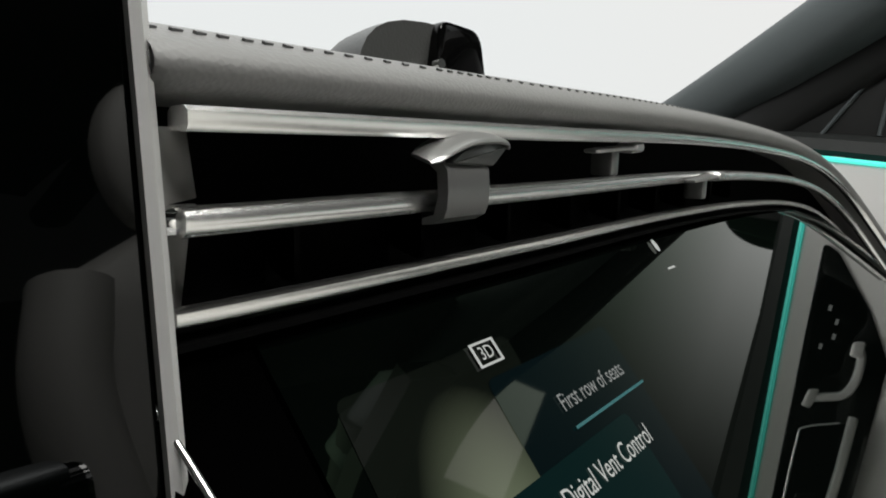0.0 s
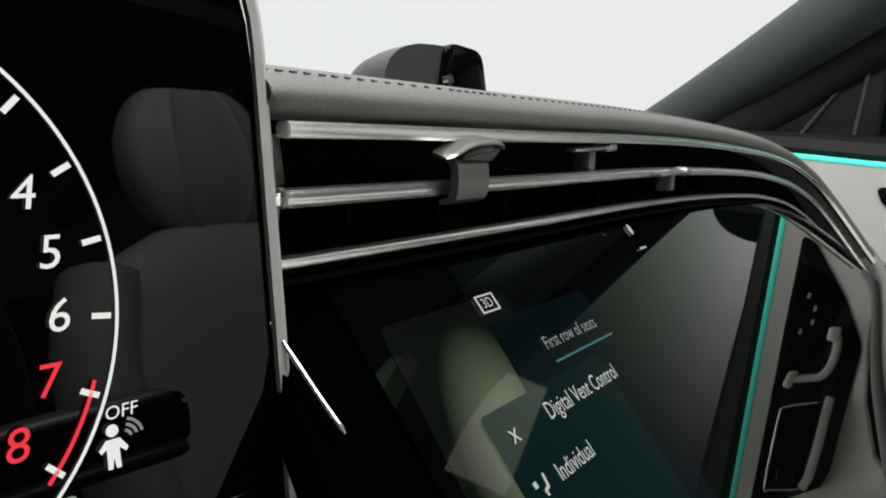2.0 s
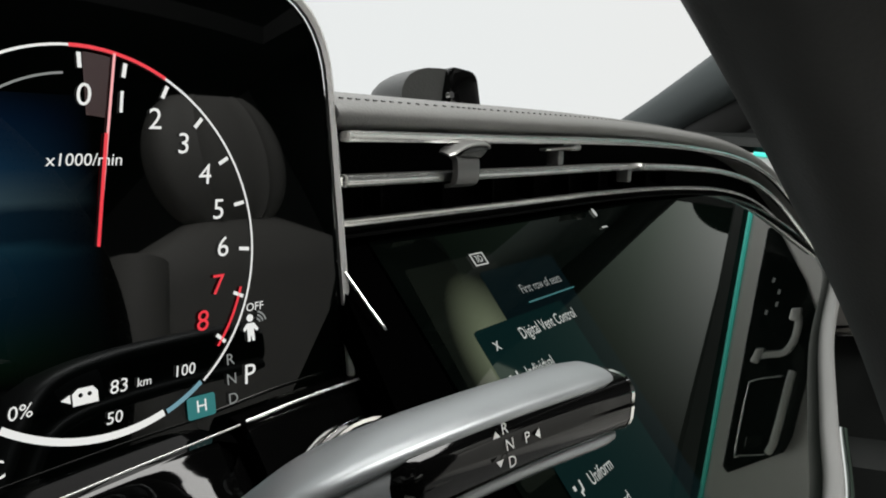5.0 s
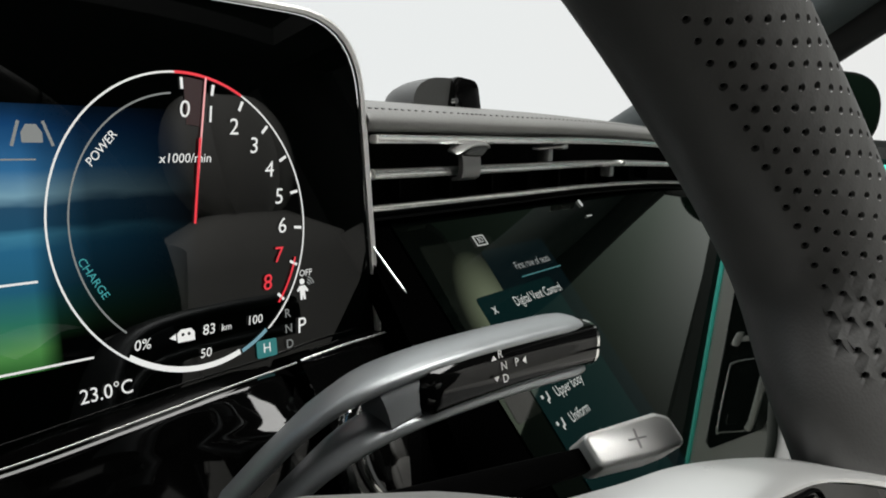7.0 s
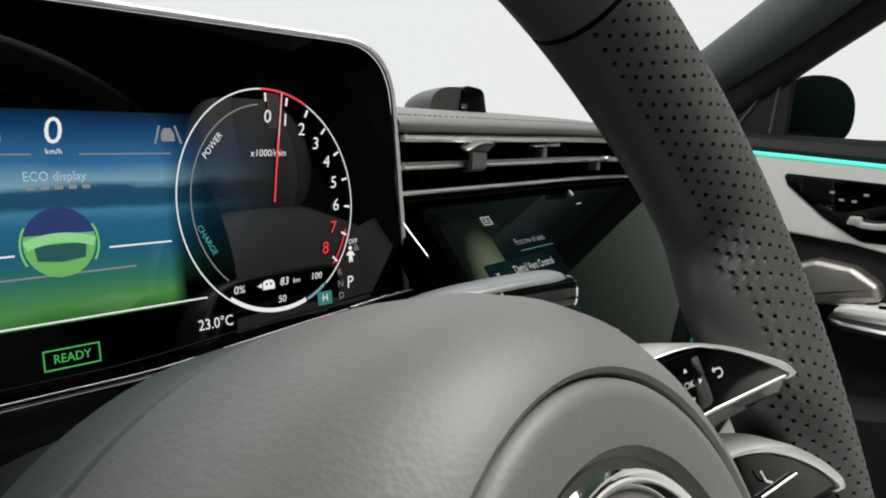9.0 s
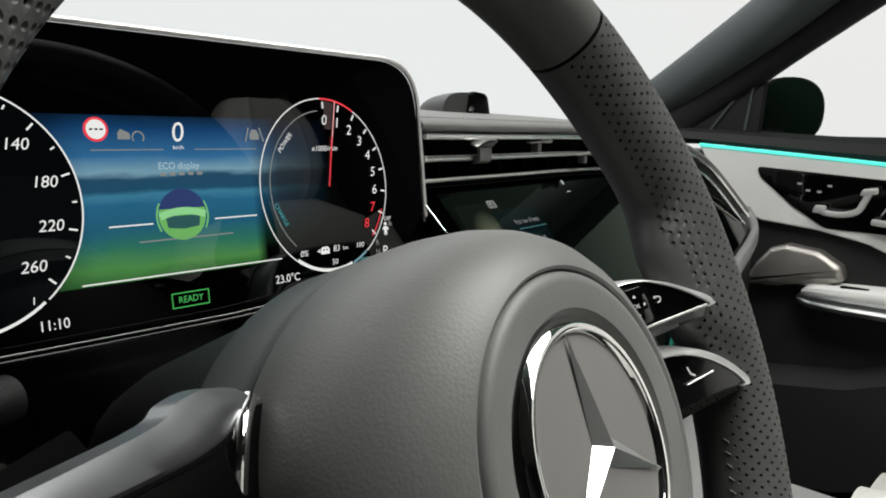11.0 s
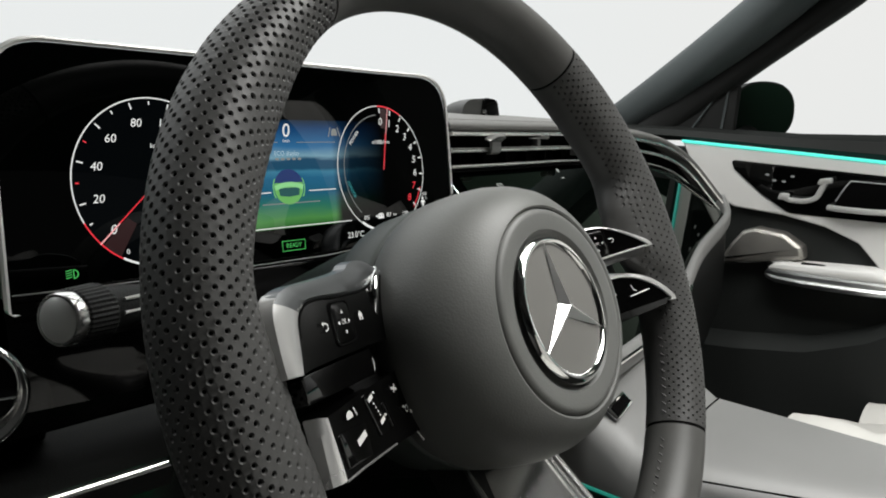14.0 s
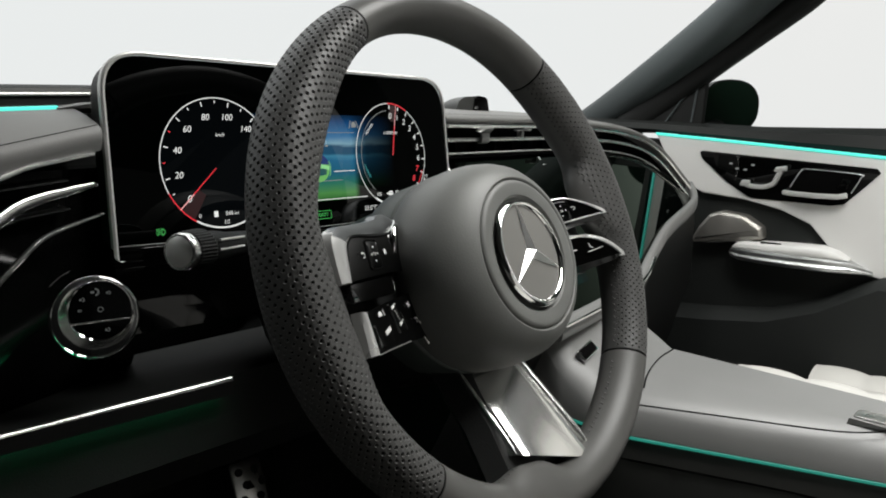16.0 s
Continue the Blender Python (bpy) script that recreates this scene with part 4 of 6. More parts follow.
def rim_at(deg):
    """Radius of the rim's core and how far its section reaches outwards and inwards; the lower arc is flattened."""
    s = max(0.0, -math.sin(radians(deg)))
    d = abs(((deg - 90 + 180) % 360) - 180)          # degrees from the top
    near = [d + k for k in (-6, -3, 0, 3, 6)]
    out = sum(np.interp(abs(n), KNOT, OUTWARD) for n in near) / 5
    inn = sum(np.interp(abs(n), KNOT, INWARD) for n in near) / 5
    return 0.187 * (1 - 0.0453 * s * s), out, inn


def web_pull(deg, phi):
    """How far the leather reaches in over the root of the switch panels."""
    if math.cos(radians(deg)) > 0:
        off = ((deg + 90) % 360 - 90) - 8.5
        return 0.021 * math.exp(-(off / 10.5) ** 4) * max(0.0, math.cos(phi - radians(192))) ** 2
    off = 180 - (deg % 360) + 4
    return 0.009 * math.exp(-(off / 14.5) ** 4) * max(0.0, math.cos(phi - radians(165))) ** 3


def rim_point(deg, phi, lift=0.0):
    """A point of the leather: phi 0 outside, 90 degrees towards the driver, 180 inside."""
    r, out, inn = rim_at(deg)
    a, c = radians(deg), math.cos(phi)
    rr = r + ((out if c > 0 else inn) + lift) * c
    rr -= web_pull(deg, phi)
    foot = math.exp(-(((deg % 360) - 257) / 10.0) ** 4)      # and up to the lower spoke
    rr -= 0.011 * foot * max(0.0, math.cos(phi - radians(175))) ** 3
    return WM @ Vector((rr * math.cos(a), rr * math.sin(a), (0.0203 + lift) * math.sin(phi)))


def smooth_rim(a0, a1, n, lift=0.0):
    return loft([[rim_point(a0 + (a1 - a0) * i / n, 2 * math.pi * j / 36, lift) for j in range(36)] for i in range(n + 1)])


def grip(a0, a1, rows, cols, first, last, pit):
    """Leather with punched holes in staggered rows between the angles first and last of its section; each hole is a soft dimple with a pit."""
    bm = bmesh.new()
    cache = {}

    def v(i2, j):
        i2c = max(0, min(2 * rows, i2))
        key = (i2c, j % cols)
        if key not in cache:
            cache[key] = bm.verts.new(rim_point(a0 + (a1 - a0) * i2c / (2 * rows), 2 * math.pi * (j % cols) / cols))
        return cache[key]

    for j in range(cols):
        shift = j % 2
        for i in range(-shift, rows):
            lo = 2 * i + shift
            b = [v(lo, j), v(lo + 1, j), v(lo + 2, j), v(lo + 2, j + 1), v(lo + 1, j + 1), v(lo, j + 1)]
            phi = 360 * (j + 0.5) / cols
            inside = first <= (phi + 90) % 360 - 90 <= last and web_pull(a0 + (a1 - a0) * (lo + 1) / (2 * rows), radians(phi)) < 0.0130
            if lo < 0 or lo + 2 > 2 * rows or not inside:
                if inside or lo < 0 or lo + 2 > 2 * rows:
                    quads = [list(dict.fromkeys(b))]
                else:
                    quads = [[b[0], b[1], b[4], b[5]], [b[1], b[2], b[3], b[4]]]
                for q in quads:
                    if len(q) > 2:
                        bm.faces.new(q)
                continue
            ca = a0 + (a1 - a0) * (lo + 1 + random.uniform(-0.10, 0.10)) / (2 * rows)
            cp = 2 * math.pi * (j + 0.5 + random.uniform(-0.05, 0.05)) / cols
            c = rim_point(ca, cp)
            n = (rim_point(ca, cp, 0.01) - c).normalized()
            k_ = pit * random.uniform(0.90, 1.10)
            e1 = b[1].co - c
            e1 = (e1 - n * e1.dot(n)).normalized()
            e2 = n.cross(e1)
            if (b[2].co - c).dot(e2) < 0:
                e2 = -e2
            rings = []
            for rad, dep in ((0.00140, 0.00004), (0.00100, -0.00028), (0.00076, -0.00075)):
                rings.append([bm.verts.new(c + (e1 * math.cos((k - 2) * math.pi / 6) + e2 * math.sin((k - 2) * math.pi / 6)) * rad * k_ + n * dep) for k in range(12)])
            top = rings[0]
            for k in range(6):
                m = (k + 1) % 6
                bm.faces.new((b[k], b[m], top[(2 * k + 2) % 12], top[2 * k + 1]))
                bm.faces.new((b[k], top[2 * k + 1], top[2 * k]))
            for ra, rb in zip(rings, rings[1:]):
                for k in range(12):
                    m = (k + 1) % 12
                    bm.faces.new((ra[k], ra[m], rb[m], rb[k]))
            deep = bm.verts.new(c - n * 0.0016)
            for k in range(12):
                f = bm.faces.new((rings[2][k], rings[2][(k + 1) % 12], deep))
                f.material_index = 1
    return bm


part("top_segment", smooth_rim(50.6, 118, 30), LEATHER_TOP, wheel, "smooth leather rim segment")
part("bottom_segment", smooth_rim(221.5, 319.5, 40), LEATHER_TOP, wheel, "smooth leather rim segment")
part("grip", grip(-39.8, 50.0, 49, 40, -80, 168, 0.62), [LEATHER, HOLE], wheel, "perforated leather grip")
part("grip", grip(118.6, 220.9, 56, 40, -80, 168, 0.92), [LEATHER, HOLE], wheel, "perforated leather grip")
for a in (50.3, 118.3, 221.2, 319.9):
    part("rim_seam", smooth_rim(a - 0.28, a + 0.28, 1, -0.0006), HOLE, wheel)
# hand stitching on the inner side of the rim
for a0, a1 in ((-38, -18), (200, 219), (223, 317)):
    bm = bmesh.new()
    k = int(abs(a1 - a0) / 1.9)
    for i in range(k):
        a = a0 + (a1 - a0) * i / k
        p, q = rim_point(a, radians(172), 0.0003), rim_point(a + 0.8, radians(180), 0.0003)
        bmesh.ops.create_cube(bm, size=1, matrix=Matrix.Translation((p + q) / 2) @ (q - p).to_track_quat("X", "Z").to_matrix().to_4x4() @ Matrix.Diagonal(((q - p).length * 0.8, 0.0006, 0.0005, 1)))
    part("rim_stitching", bm, mat("thread_grey", (0.10, 0.10, 0.097), 0.6), wheel, smooth=False)

# hub: the airbag cover with a sunk ring seam, and a housing behind a second seam
HX, HY = 0.0022, -0.0072


def hub_rings(prof, n=88):
    return loft([[WM @ Vector((HX + a * math.cos(2 * math.pi * i / n), HY + b * math.sin(2 * math.pi * i / n), h)) for i in range(n)] for a, b, h in prof])


part("airbag_cover", hub_rings([(0.0005, 0.0005, 0.0258), (0.0385, 0.0385, 0.0262), (0.0408, 0.0408, 0.0272), (0.0428, 0.0428, 0.0304), (0.0505, 0.0505, 0.0312), (0.0528, 0.0528, 0.0308), (0.0540, 0.0540, 0.0296), (0.0546, 0.0546, 0.0280), (0.0552, 0.0551, 0.0296), (0.0566, 0.0560, 0.0302), (0.0600, 0.0588, 0.0290), (0.0660, 0.0632, 0.0254), (0.0725, 0.0680, 0.0200), (0.0785, 0.0718, 0.0122), (0.0830, 0.0745, 0.0020), (0.0850, 0.0760, -0.0120), (0.0852, 0.0762, -0.0270), (0.0842, 0.0752, -0.0300), (0.0815, 0.0725, -0.0308)]), AIRBAG, wheel, "soft grained airbag cover")
part("hub_housing", hub_rings([(0.0800, 0.0712, -0.0290), (0.0818, 0.0728, -0.0322), (0.0838, 0.0748, -0.0332), (0.0848, 0.0758, -0.0350), (0.0846, 0.0760, -0.0600), (0.070, 0.064, -0.0680)]), mat("hub_housing_skin", (0.032, 0.038, 0.035), 0.5, spec=0.4, bump=0.10, bscale=900, vary=0.15, vscale=40), wheel, "grained housing behind the airbag cover")
EM = WM @ pose(0.0042, -0.0068, 0.0290, -2.2, 2.4, 0.5) @ Matrix.Scale(1.095, 4)
emblem = part("emblem", lathe([(0.0005, 0.0004), (0.031, 0.0002), (0.0325, 0.0)], EM, 64), mat("emblem_grey", (0.15, 0.147, 0.138), 0.6, spec=0.15, vary=0.05), wheel, "round emblem disc")
part("emblem_ring", lathe([(0.0316, 0.0), (0.0320, 0.0012), (0.0332, 0.0021), (0.0346, 0.0022), (0.0360, 0.0012), (0.0368, 0.0)], EM, 72), BRIGHT, emblem, "chrome ring")
for a in (90, 210, 330):
    bm = bmesh.new()
    t = Vector((math.cos(radians(a)), math.sin(radians(a)), 0))
    s = Vector((-t.y, t.x, 0))
    z = Vector((0, 0, 1))
    tip, top = bm.verts.new(t * 0.0326 + z * 0.0012), bm.verts.new(z * 0.0042)
    l, r = bm.verts.new((t * 0.0024 + s * 0.0044) + z * 0.0005), bm.verts.new((t * 0.0024 - s * 0.0044) + z * 0.0005)
    b0 = bm.verts.new(-t * 0.002 + z * 0.0005)
    for f in ((tip, top, l), (tip, r, top), (top, b0, l), (top, r, b0), (tip, l, b0, r)):
        bm.faces.new(f)
    bmesh.ops.transform(bm, matrix=EM, verts=bm.verts)
    part("emblem_arm", bm, mat("emblem_silver", (0.86, 0.86, 0.85), 0.30, 1.0), emblem, "chrome emblem arm", smooth=False)

# ---- switch panels on the spokes; outlines in millimetres from the wheel's axis ----
UP_IN = [(80, 30.4), (94.9, 30.1), (104, 30.5), (113.7, 30.0), (122.9, 28.3), (136, 22.6), (146.9, 16.3), (155.6, 10.0), (154.0, 8.4)]
UP_OUT = [(80, 31.6), (94.3, 31.2), (103, 31.5), (112.6, 31.3), (121.6, 29.9), (134.8, 25.3), (146, 19.7), (157.2, 13.4), (161.4, 8.6)]
LO_IN = [(88, -7.4), (100, -6.2), (112.5, -5.6), (124, -6.4), (136, -9.8), (147, -15.8), (156, -23.0), (162, -30.0), (160.5, -31.5)]
LO_OUT = [(88, -6.4), (100, -4.9), (112.5, -4.0), (124, -4.4), (137.5, -7.0), (149.5, -12.4), (159.8, -20.6), (166.6, -28.6), (167.4, -32.4)]
UPL_IN = [(64, 37.4), (70, 36.4), (75, 34.6), (79, 32.8), (85, 31.4), (95, 30.6), (114, 30.6), (130, 31.2), (140, 31.0), (145, 29.8), (149.6, 27), (152, 24), (154, 18), (156, 11), (158.3, 4.5)]
UPL_OUT = [(64, 38.6), (71, 42.4), (82, 44.6), (92, 43.8), (96.5, 41.6), (104, 40.4), (120, 39.3), (136, 38.5), (149, 38.0), (157, 36.2), (162, 33), (165, 27), (166, 18), (166.4, 11), (166.3, 5.0)]
LOL_IN = [(150.6, -13.9), (150.0, -20.0), (149.3, -28.0), (148.5, -38.7)]
LOL_OUT = [(155.2, -12.4), (155.4, -20.0), (155.9, -28.0), (156.6, -38.5)]


def face_at(s, lift=0.0):
    """The frame of the switch panels, which lean up towards the rim."""
    return WM @ pose(s * 0.141, 0, 0.008 + lift, 0, -22 * s, 0) @ Matrix.Translation((-s * 0.141, 0, 0))


def mm(path, s):
    return [(s * x / 1000, y / 1000) for x, y in path]


def band(inner, outer, m, s, back, wide, last=None, deep=0.0):
    """A metal band between two outlines; beyond the outer one its wall falls back and away, from wide to last; deep: how much further back its root lies."""
    a = spline([(x, y, 0) for x, y in mm(inner, s)], 5)
    b = spline([(x, y, 0) for x, y in mm(outer, s)], 5)
    rings = []
    for i, (p, q) in enumerate(zip(a, b)):
        d = (q - p).normalized()
        w = wide + ((wide if last is None else last) - wide) * i / (len(a) - 1)
        row = [p + Vector((0, 0, -0.003)), p + Vector((0, 0, 0.0003)), p.lerp(q, 0.12) + Vector((0, 0, 0.0010)), p.lerp(q, 0.6) + Vector((0, 0, 0.0008 - 0.3 * back)), q + Vector((0, 0, -0.0004 - back)), q + d * (0.3 * w) + Vector((0, 0, -0.0018 - back - 0.5 * w)), q + d * w + Vector((0, 0, -0.005 - back - w - deep * (1 - i / (len(a) - 1))))]
        rings.append([m @ v for v in row])
    return loft(rings)


def panel_body(poly, under, m, s, depth, drop):
    """A switch panel whose lower edge is chamfered: the corners from number under on lie on it."""
    front = mm(poly, s)
    mid = [(x, y - (drop if i >= under else 0.0)) for i, (x, y) in enumerate(front)]
    return loft([[m @ Vector((x, y, z)) for x, y in ring] for ring, z in ((front, 0.0), (mid, -depth), (mid, -0.016))])


def mark(pts, w, z, m, name="key_mark"):
    """Lines of white print through the points."""
    for (x0, y0), (x1, y1) in zip(pts, pts[1:]):
        part(name, bar(x0, y0, x1, y1, w, z, m), PRINT, wheel, smooth=False)


def pad_marks(s, x0, y0, xb, xh, yh, k=0.82):
    """Touch pad with OK and four arrows, a back arrow and a house; k scales the print."""
    m = face_at(s)
    part("touch_pad", slab(rounded([(x0 - 0.0090, y0 - 0.0085), (x0 + 0.0085, y0 - 0.0085), (x0 + 0.0080, y0 + 0.0080), (x0 - 0.0085, y0 + 0.0085)], 0.003), 0.0014, m, 0.0005, 2, 0.0006), GLOSS, wheel, "glossy touch pad")
    part("pad_groove", sweep([m @ Vector((x, y, 0.0001)) for x, y in rounded([(x0 - 0.0097, y0 - 0.0092), (x0 + 0.0092, y0 - 0.0092), (x0 + 0.0087, y0 + 0.0087), (x0 - 0.0092, y0 + 0.0092)], 0.0034)], oval(0.0006, 0.0004, 8), closed=True), MATT, wheel)
    z = 0.0011
    words("lettering", "OK", 0.0040 * k, x0, y0, z, m, PRINT, wheel)
    for dx, dy, tn in ((0, 0.0044, 0), (0, -0.0044, 180), (-0.0047, 0, 90), (0.0047, 0, -90)):
        part("arrow", flat([tuple((Matrix.Rotation(radians(tn), 2) @ Vector(q) * k) + Vector((x0 + dx, y0 + dy))) for q in ((-0.0013, -0.0008), (0.0013, -0.0008), (0, 0.0013))], z, m), PRINT, wheel, smooth=False)
    part("back_arrow", arc_band(xb, y0, 0.0014 * k, 0.0022 * k, -90, 90, z, m, 8), PRINT, wheel, smooth=False)
    mark([(xb - 0.0026 * k, y0 + 0.0018 * k), (xb, y0 + 0.0018 * k)], 0.0008 * k, z, m, "back_arrow")
    mark([(xb - 0.0016 * k, y0 - 0.0018 * k), (xb, y0 - 0.0018 * k)], 0.0008 * k, z, m, "back_arrow")
    part("back_arrow", flat([(xb - 0.0040 * k, y0 + 0.0018 * k), (xb - 0.0024 * k, y0 + 0.0032 * k), (xb - 0.0024 * k, y0 + 0.0004 * k)], z, m), PRINT, wheel, smooth=False)
    part("home_icon", flat([(xh + x * k, yh + y * k) for x, y in ((-0.0022, -0.0024), (-0.0007, -0.0024), (-0.0007, -0.0006), (0.0007, -0.0006), (0.0007, -0.0024), (0.0022, -0.0024), (0.0022, 0.0004), (0.0029, 0.0004), (0, 0.0028), (-0.0029, 0.0004), (-0.0022, 0.0004))], z, m), PRINT, wheel, smooth=False)


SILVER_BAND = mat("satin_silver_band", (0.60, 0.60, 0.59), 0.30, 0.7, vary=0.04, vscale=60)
for s in (1, -1):
    arm = [(0.05, 0.030), (0.10, 0.028), (0.140, 0.020), (0.170, 0.012), (0.175, -0.02), (0.166, -0.040), (0.15, -0.036), (0.10, -0.036), (0.06, -0.040)]
    part("spoke", slab(rounded([(x * s, y) for x, y in arm], 0.006), 0.010, WM, 0.003, 3, -0.024), BLACK, wheel, "black spoke")

pm = face_at(1)
up = part("switch_panel", panel_body([(80, 9), *[(x, y) for x, y in UP_IN[:-1]], (154.6, 9.0)], 99, pm, 1, 0.003, 0.0), GLOSS, wheel, "glossy black switch panel")
part("panel_chamfer", loft([[pm @ Vector((x, y, z)) for x, y, z in ring] for ring in ([(0.080, 0.0090, 0.0), (0.080, 0.0020, -0.0060), (0.080, 0.0040, -0.014), (0.080, 0.0090, -0.014)], [(0.1546, 0.0092, 0.0), (0.1535, 0.0046, -0.0030), (0.152, 0.0052, -0.010), (0.1546, 0.0092, -0.010)])]), GLOSS, up, "glossy underside of the panel")
part("panel_band", band(UP_IN, UP_OUT, pm, 1, 0.0, 0.0030, 0.0026, 0.030), SILVER_BAND, up, "satin silver band")
part("panel_edge", sweep([pm @ Vector((x, y, 0.0002)) for x, y in ((0.080, 0.0092), (0.120, 0.0094), (0.1546, 0.0094))], oval(0.0006, 0.0006, 8)), SILVER_BAND, up, "thin bright edge line")
low_ = part("switch_panel", panel_body([(88, -29), *LO_IN[:-1], (159, -29.6)], 99, pm, 1, 0.003, 0.0), GLOSS, wheel, "glossy black switch panel")
part("panel_chamfer", loft([[pm @ Vector((x, y, z)) for x, y, z in ring] for ring in ([(0.088, -0.0290, 0.0), (0.088, -0.0370, -0.0060), (0.088, -0.0350, -0.014), (0.088, -0.0290, -0.014)], [(0.1600, -0.0296, 0.0), (0.1600, -0.0335, -0.0030), (0.158, -0.0330, -0.010), (0.158, -0.0296, -0.010)])]), GLOSS, low_, "glossy underside of the panel")
part("panel_band", band(LO_IN, LO_OUT, pm, 1, 0.0, 0.0030, 0.0022, 0.015), SILVER_BAND, low_, "satin silver band")
pad_marks(1, 0.1130, 0.0195, 0.1262, 0.0995, 0.0165, 0.72)
for poly in ([(100, -26.5), (120.5, -27.5), (122.0, -12.5), (101, -11.5)], [(122.6, -27.6), (150, -27.2), (146.0, -18.5), (138, -14.0), (124.0, -12.6)]):
    part("rocker_key", slab(rounded(mm(poly, 1), 0.0022), 0.0018, pm @ pose(0, 0, 0, 3, 0, 0), 0.0006, 2, 0.0006 - 0.0010), GLOSS, low_, "glossy rocker key")
part("key_rail", sweep([pm @ Vector((x, y, 0.0012)) for x, y in ((0.1275, -0.0205), (0.1450, -0.0195))], oval(0.0004, 0.0004, 8)), SILVER_BAND, low_, "thin chrome line on the key")
mark([(0.1300, -0.0130), (0.1310, -0.0165), (0.1335, -0.0180)], 0.0008, 0.0016, pm)
mark([(0.1120, -0.0160), (0.1160, -0.0160)], 0.0012, 0.0016, pm)
mark([(0.1050, -0.0220), (0.1090, -0.0220)], 0.0012, 0.0016, pm)

pm = face_at(-1)
up = part("switch_panel", panel_body([(60, 4.0), (60, 36.0), *UPL_IN[1:], (150, 5.5), (98, 6.0)], 99, pm, -1, 0.003, 0.0), GLOSS, wheel, "glossy black switch panel")
# same metal as the end band; its dark reflections are put into the colour
part("panel_band", band(UPL_IN[:11], UPL_OUT[:11], pm, -1, 0.0010, 0.0012), BAND_SHADED, up, "metal upper band with dark reflections in its colour")
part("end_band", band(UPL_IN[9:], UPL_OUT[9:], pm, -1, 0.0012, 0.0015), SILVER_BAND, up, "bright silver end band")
part("panel_groove", sweep(spline([pm @ Vector((-x / 1000 - 0.0, y / 1000 - 0.0006, 0.0002)) for x, y in UPL_IN[3:13]], 4), oval(0.0008, 0.0005, 8)), MATT, up)
part("hub_lug", sweep(spline([pm @ Vector((x, y, z)) for x, y, z in ((-0.0660, 0.0385, -0.0010), (-0.0735, 0.0340, 0.0008), (-0.0780, 0.0270, 0.0006), (-0.0790, 0.0180, -0.0020))], 5), oval(0.0022, 0.0022, 14)), BRIGHT, up, "polished root of the panel")
part("spoke_filler", slab(rounded(mm([(92, 4.4), (156, 3.8), (156.5, -7.2), (93.5, -7.8)], -1), 0.002), 0.010, pm, 0.0006, 2, -0.0022), GLOSS, wheel, "glossy black strip between panels")
mark([(-0.0929, 0.0000), (-0.0941, -0.0060)], 0.0005, -0.0020, pm, "filler_edge")
low_ = part("switch_panel", panel_body([(60, -42), (60, -9.5), (120, -11.4), *LOL_IN, (133, -39.0), (100, -39.6)], 99, pm, -1, 0.003, 0.0), GLOSS, wheel, "glossy black switch panel")
part("end_band", band(LOL_IN, LOL_OUT, pm, -1, 0.0012, 0.0008), SILVER_BAND, low_, "bright silver end band")
part("panel_edge", sweep([pm @ Vector((x, y, 0.0002)) for x, y in ((-0.1485, -0.0392), (-0.133, -0.0390), (-0.098, -0.0396))], oval(0.0005, 0.0005, 8)), WING, low_, "thin bright edge line")
part("panel_tick", sweep([pm @ Vector((x, y, 0.0006)) for x, y in ((-0.0737, -0.0405), (-0.0690, -0.0460))], oval(0.0006, 0.0006, 8)), CHROME, low_, "short bright line")
pad_marks(-1, -0.1165, 0.0190, -0.1330, -0.0995, 0.0195)
part("rocker_key", slab(rounded(mm([(122, -22.5), (145.5, -22.0), (145, -36.0), (123, -36.5)], -1), 0.002), 0.0016, pm, 0.0005, 2, 0.0008), GLOSS, low_, "glossy rocker key")
part("rocker_key", slab(rounded(mm([(100.5, -31.5), (111.0, -32.5), (118.5, -12.8), (107, -12.6)], -1), 0.0025), 0.0016, pm, 0.0005, 2, 0.0008), GLOSS, low_, "glossy rocker key")
part("rocker_key", slab(rounded(mm([(94, -32), (97.5, -32), (101.5, -20), (98.5, -20)], -1), 0.0012), 0.0016, pm, 0.0005, 2, 0.0008), GLOSS, low_, "slim rocker key")
z = 0.0012


def mini_car(x, y, k=1.0):
    """A small sign: a car body on a line."""
    part("key_mark", flat([(x + a * k, y + b * k) for a, b in ((-0.0030, -0.0012), (0.0026, -0.0012), (0.0026, 0.0004), (0.0012, 0.0018), (-0.0014, 0.0018), (-0.0030, 0.0004))], z, pm), PRINT, wheel, smooth=False)


mini_car(-0.1345, -0.0172)
mark([(-0.1300, -0.0150), (-0.1285, -0.0185)], 0.0008, z, pm)
mark([(-0.1340, -0.0290), (-0.1250, -0.0268)], 0.0028, z, pm)
mark([(-0.1155, -0.0160), (-0.1105, -0.0146)], 0.0020, z, pm)
mark([(-0.1098, -0.0135), (-0.1080, -0.0140)], 0.0010, z, pm)
for k in range(4):
    x, y = -0.1112 + 0.0011 * k, -0.0180 - 0.0019 * k
    part("key_mark", flat([(x - 0.0006, y - 0.0005), (x + 0.0006, y - 0.0005), (x, y + 0.0008)], z, pm), PRINT, wheel, smooth=False)
mark([(-0.1095, -0.0272), (-0.1045, -0.0258)], 0.0020, z, pm)
mark([(-0.1040, -0.0248), (-0.1020, -0.0252)], 0.0010, z, pm)
mark([(-0.0905, -0.0160), (-0.0845, -0.0176)], 0.0012, z, pm)
mark([(-0.0885, -0.0185), (-0.0860, -0.0150)], 0.0012, z, pm)
part("key_mark", arc_band(-0.0795, -0.0282, 0.0010, 0.0019, 0, 360, z, pm, 14), PRINT, wheel, smooth=False)
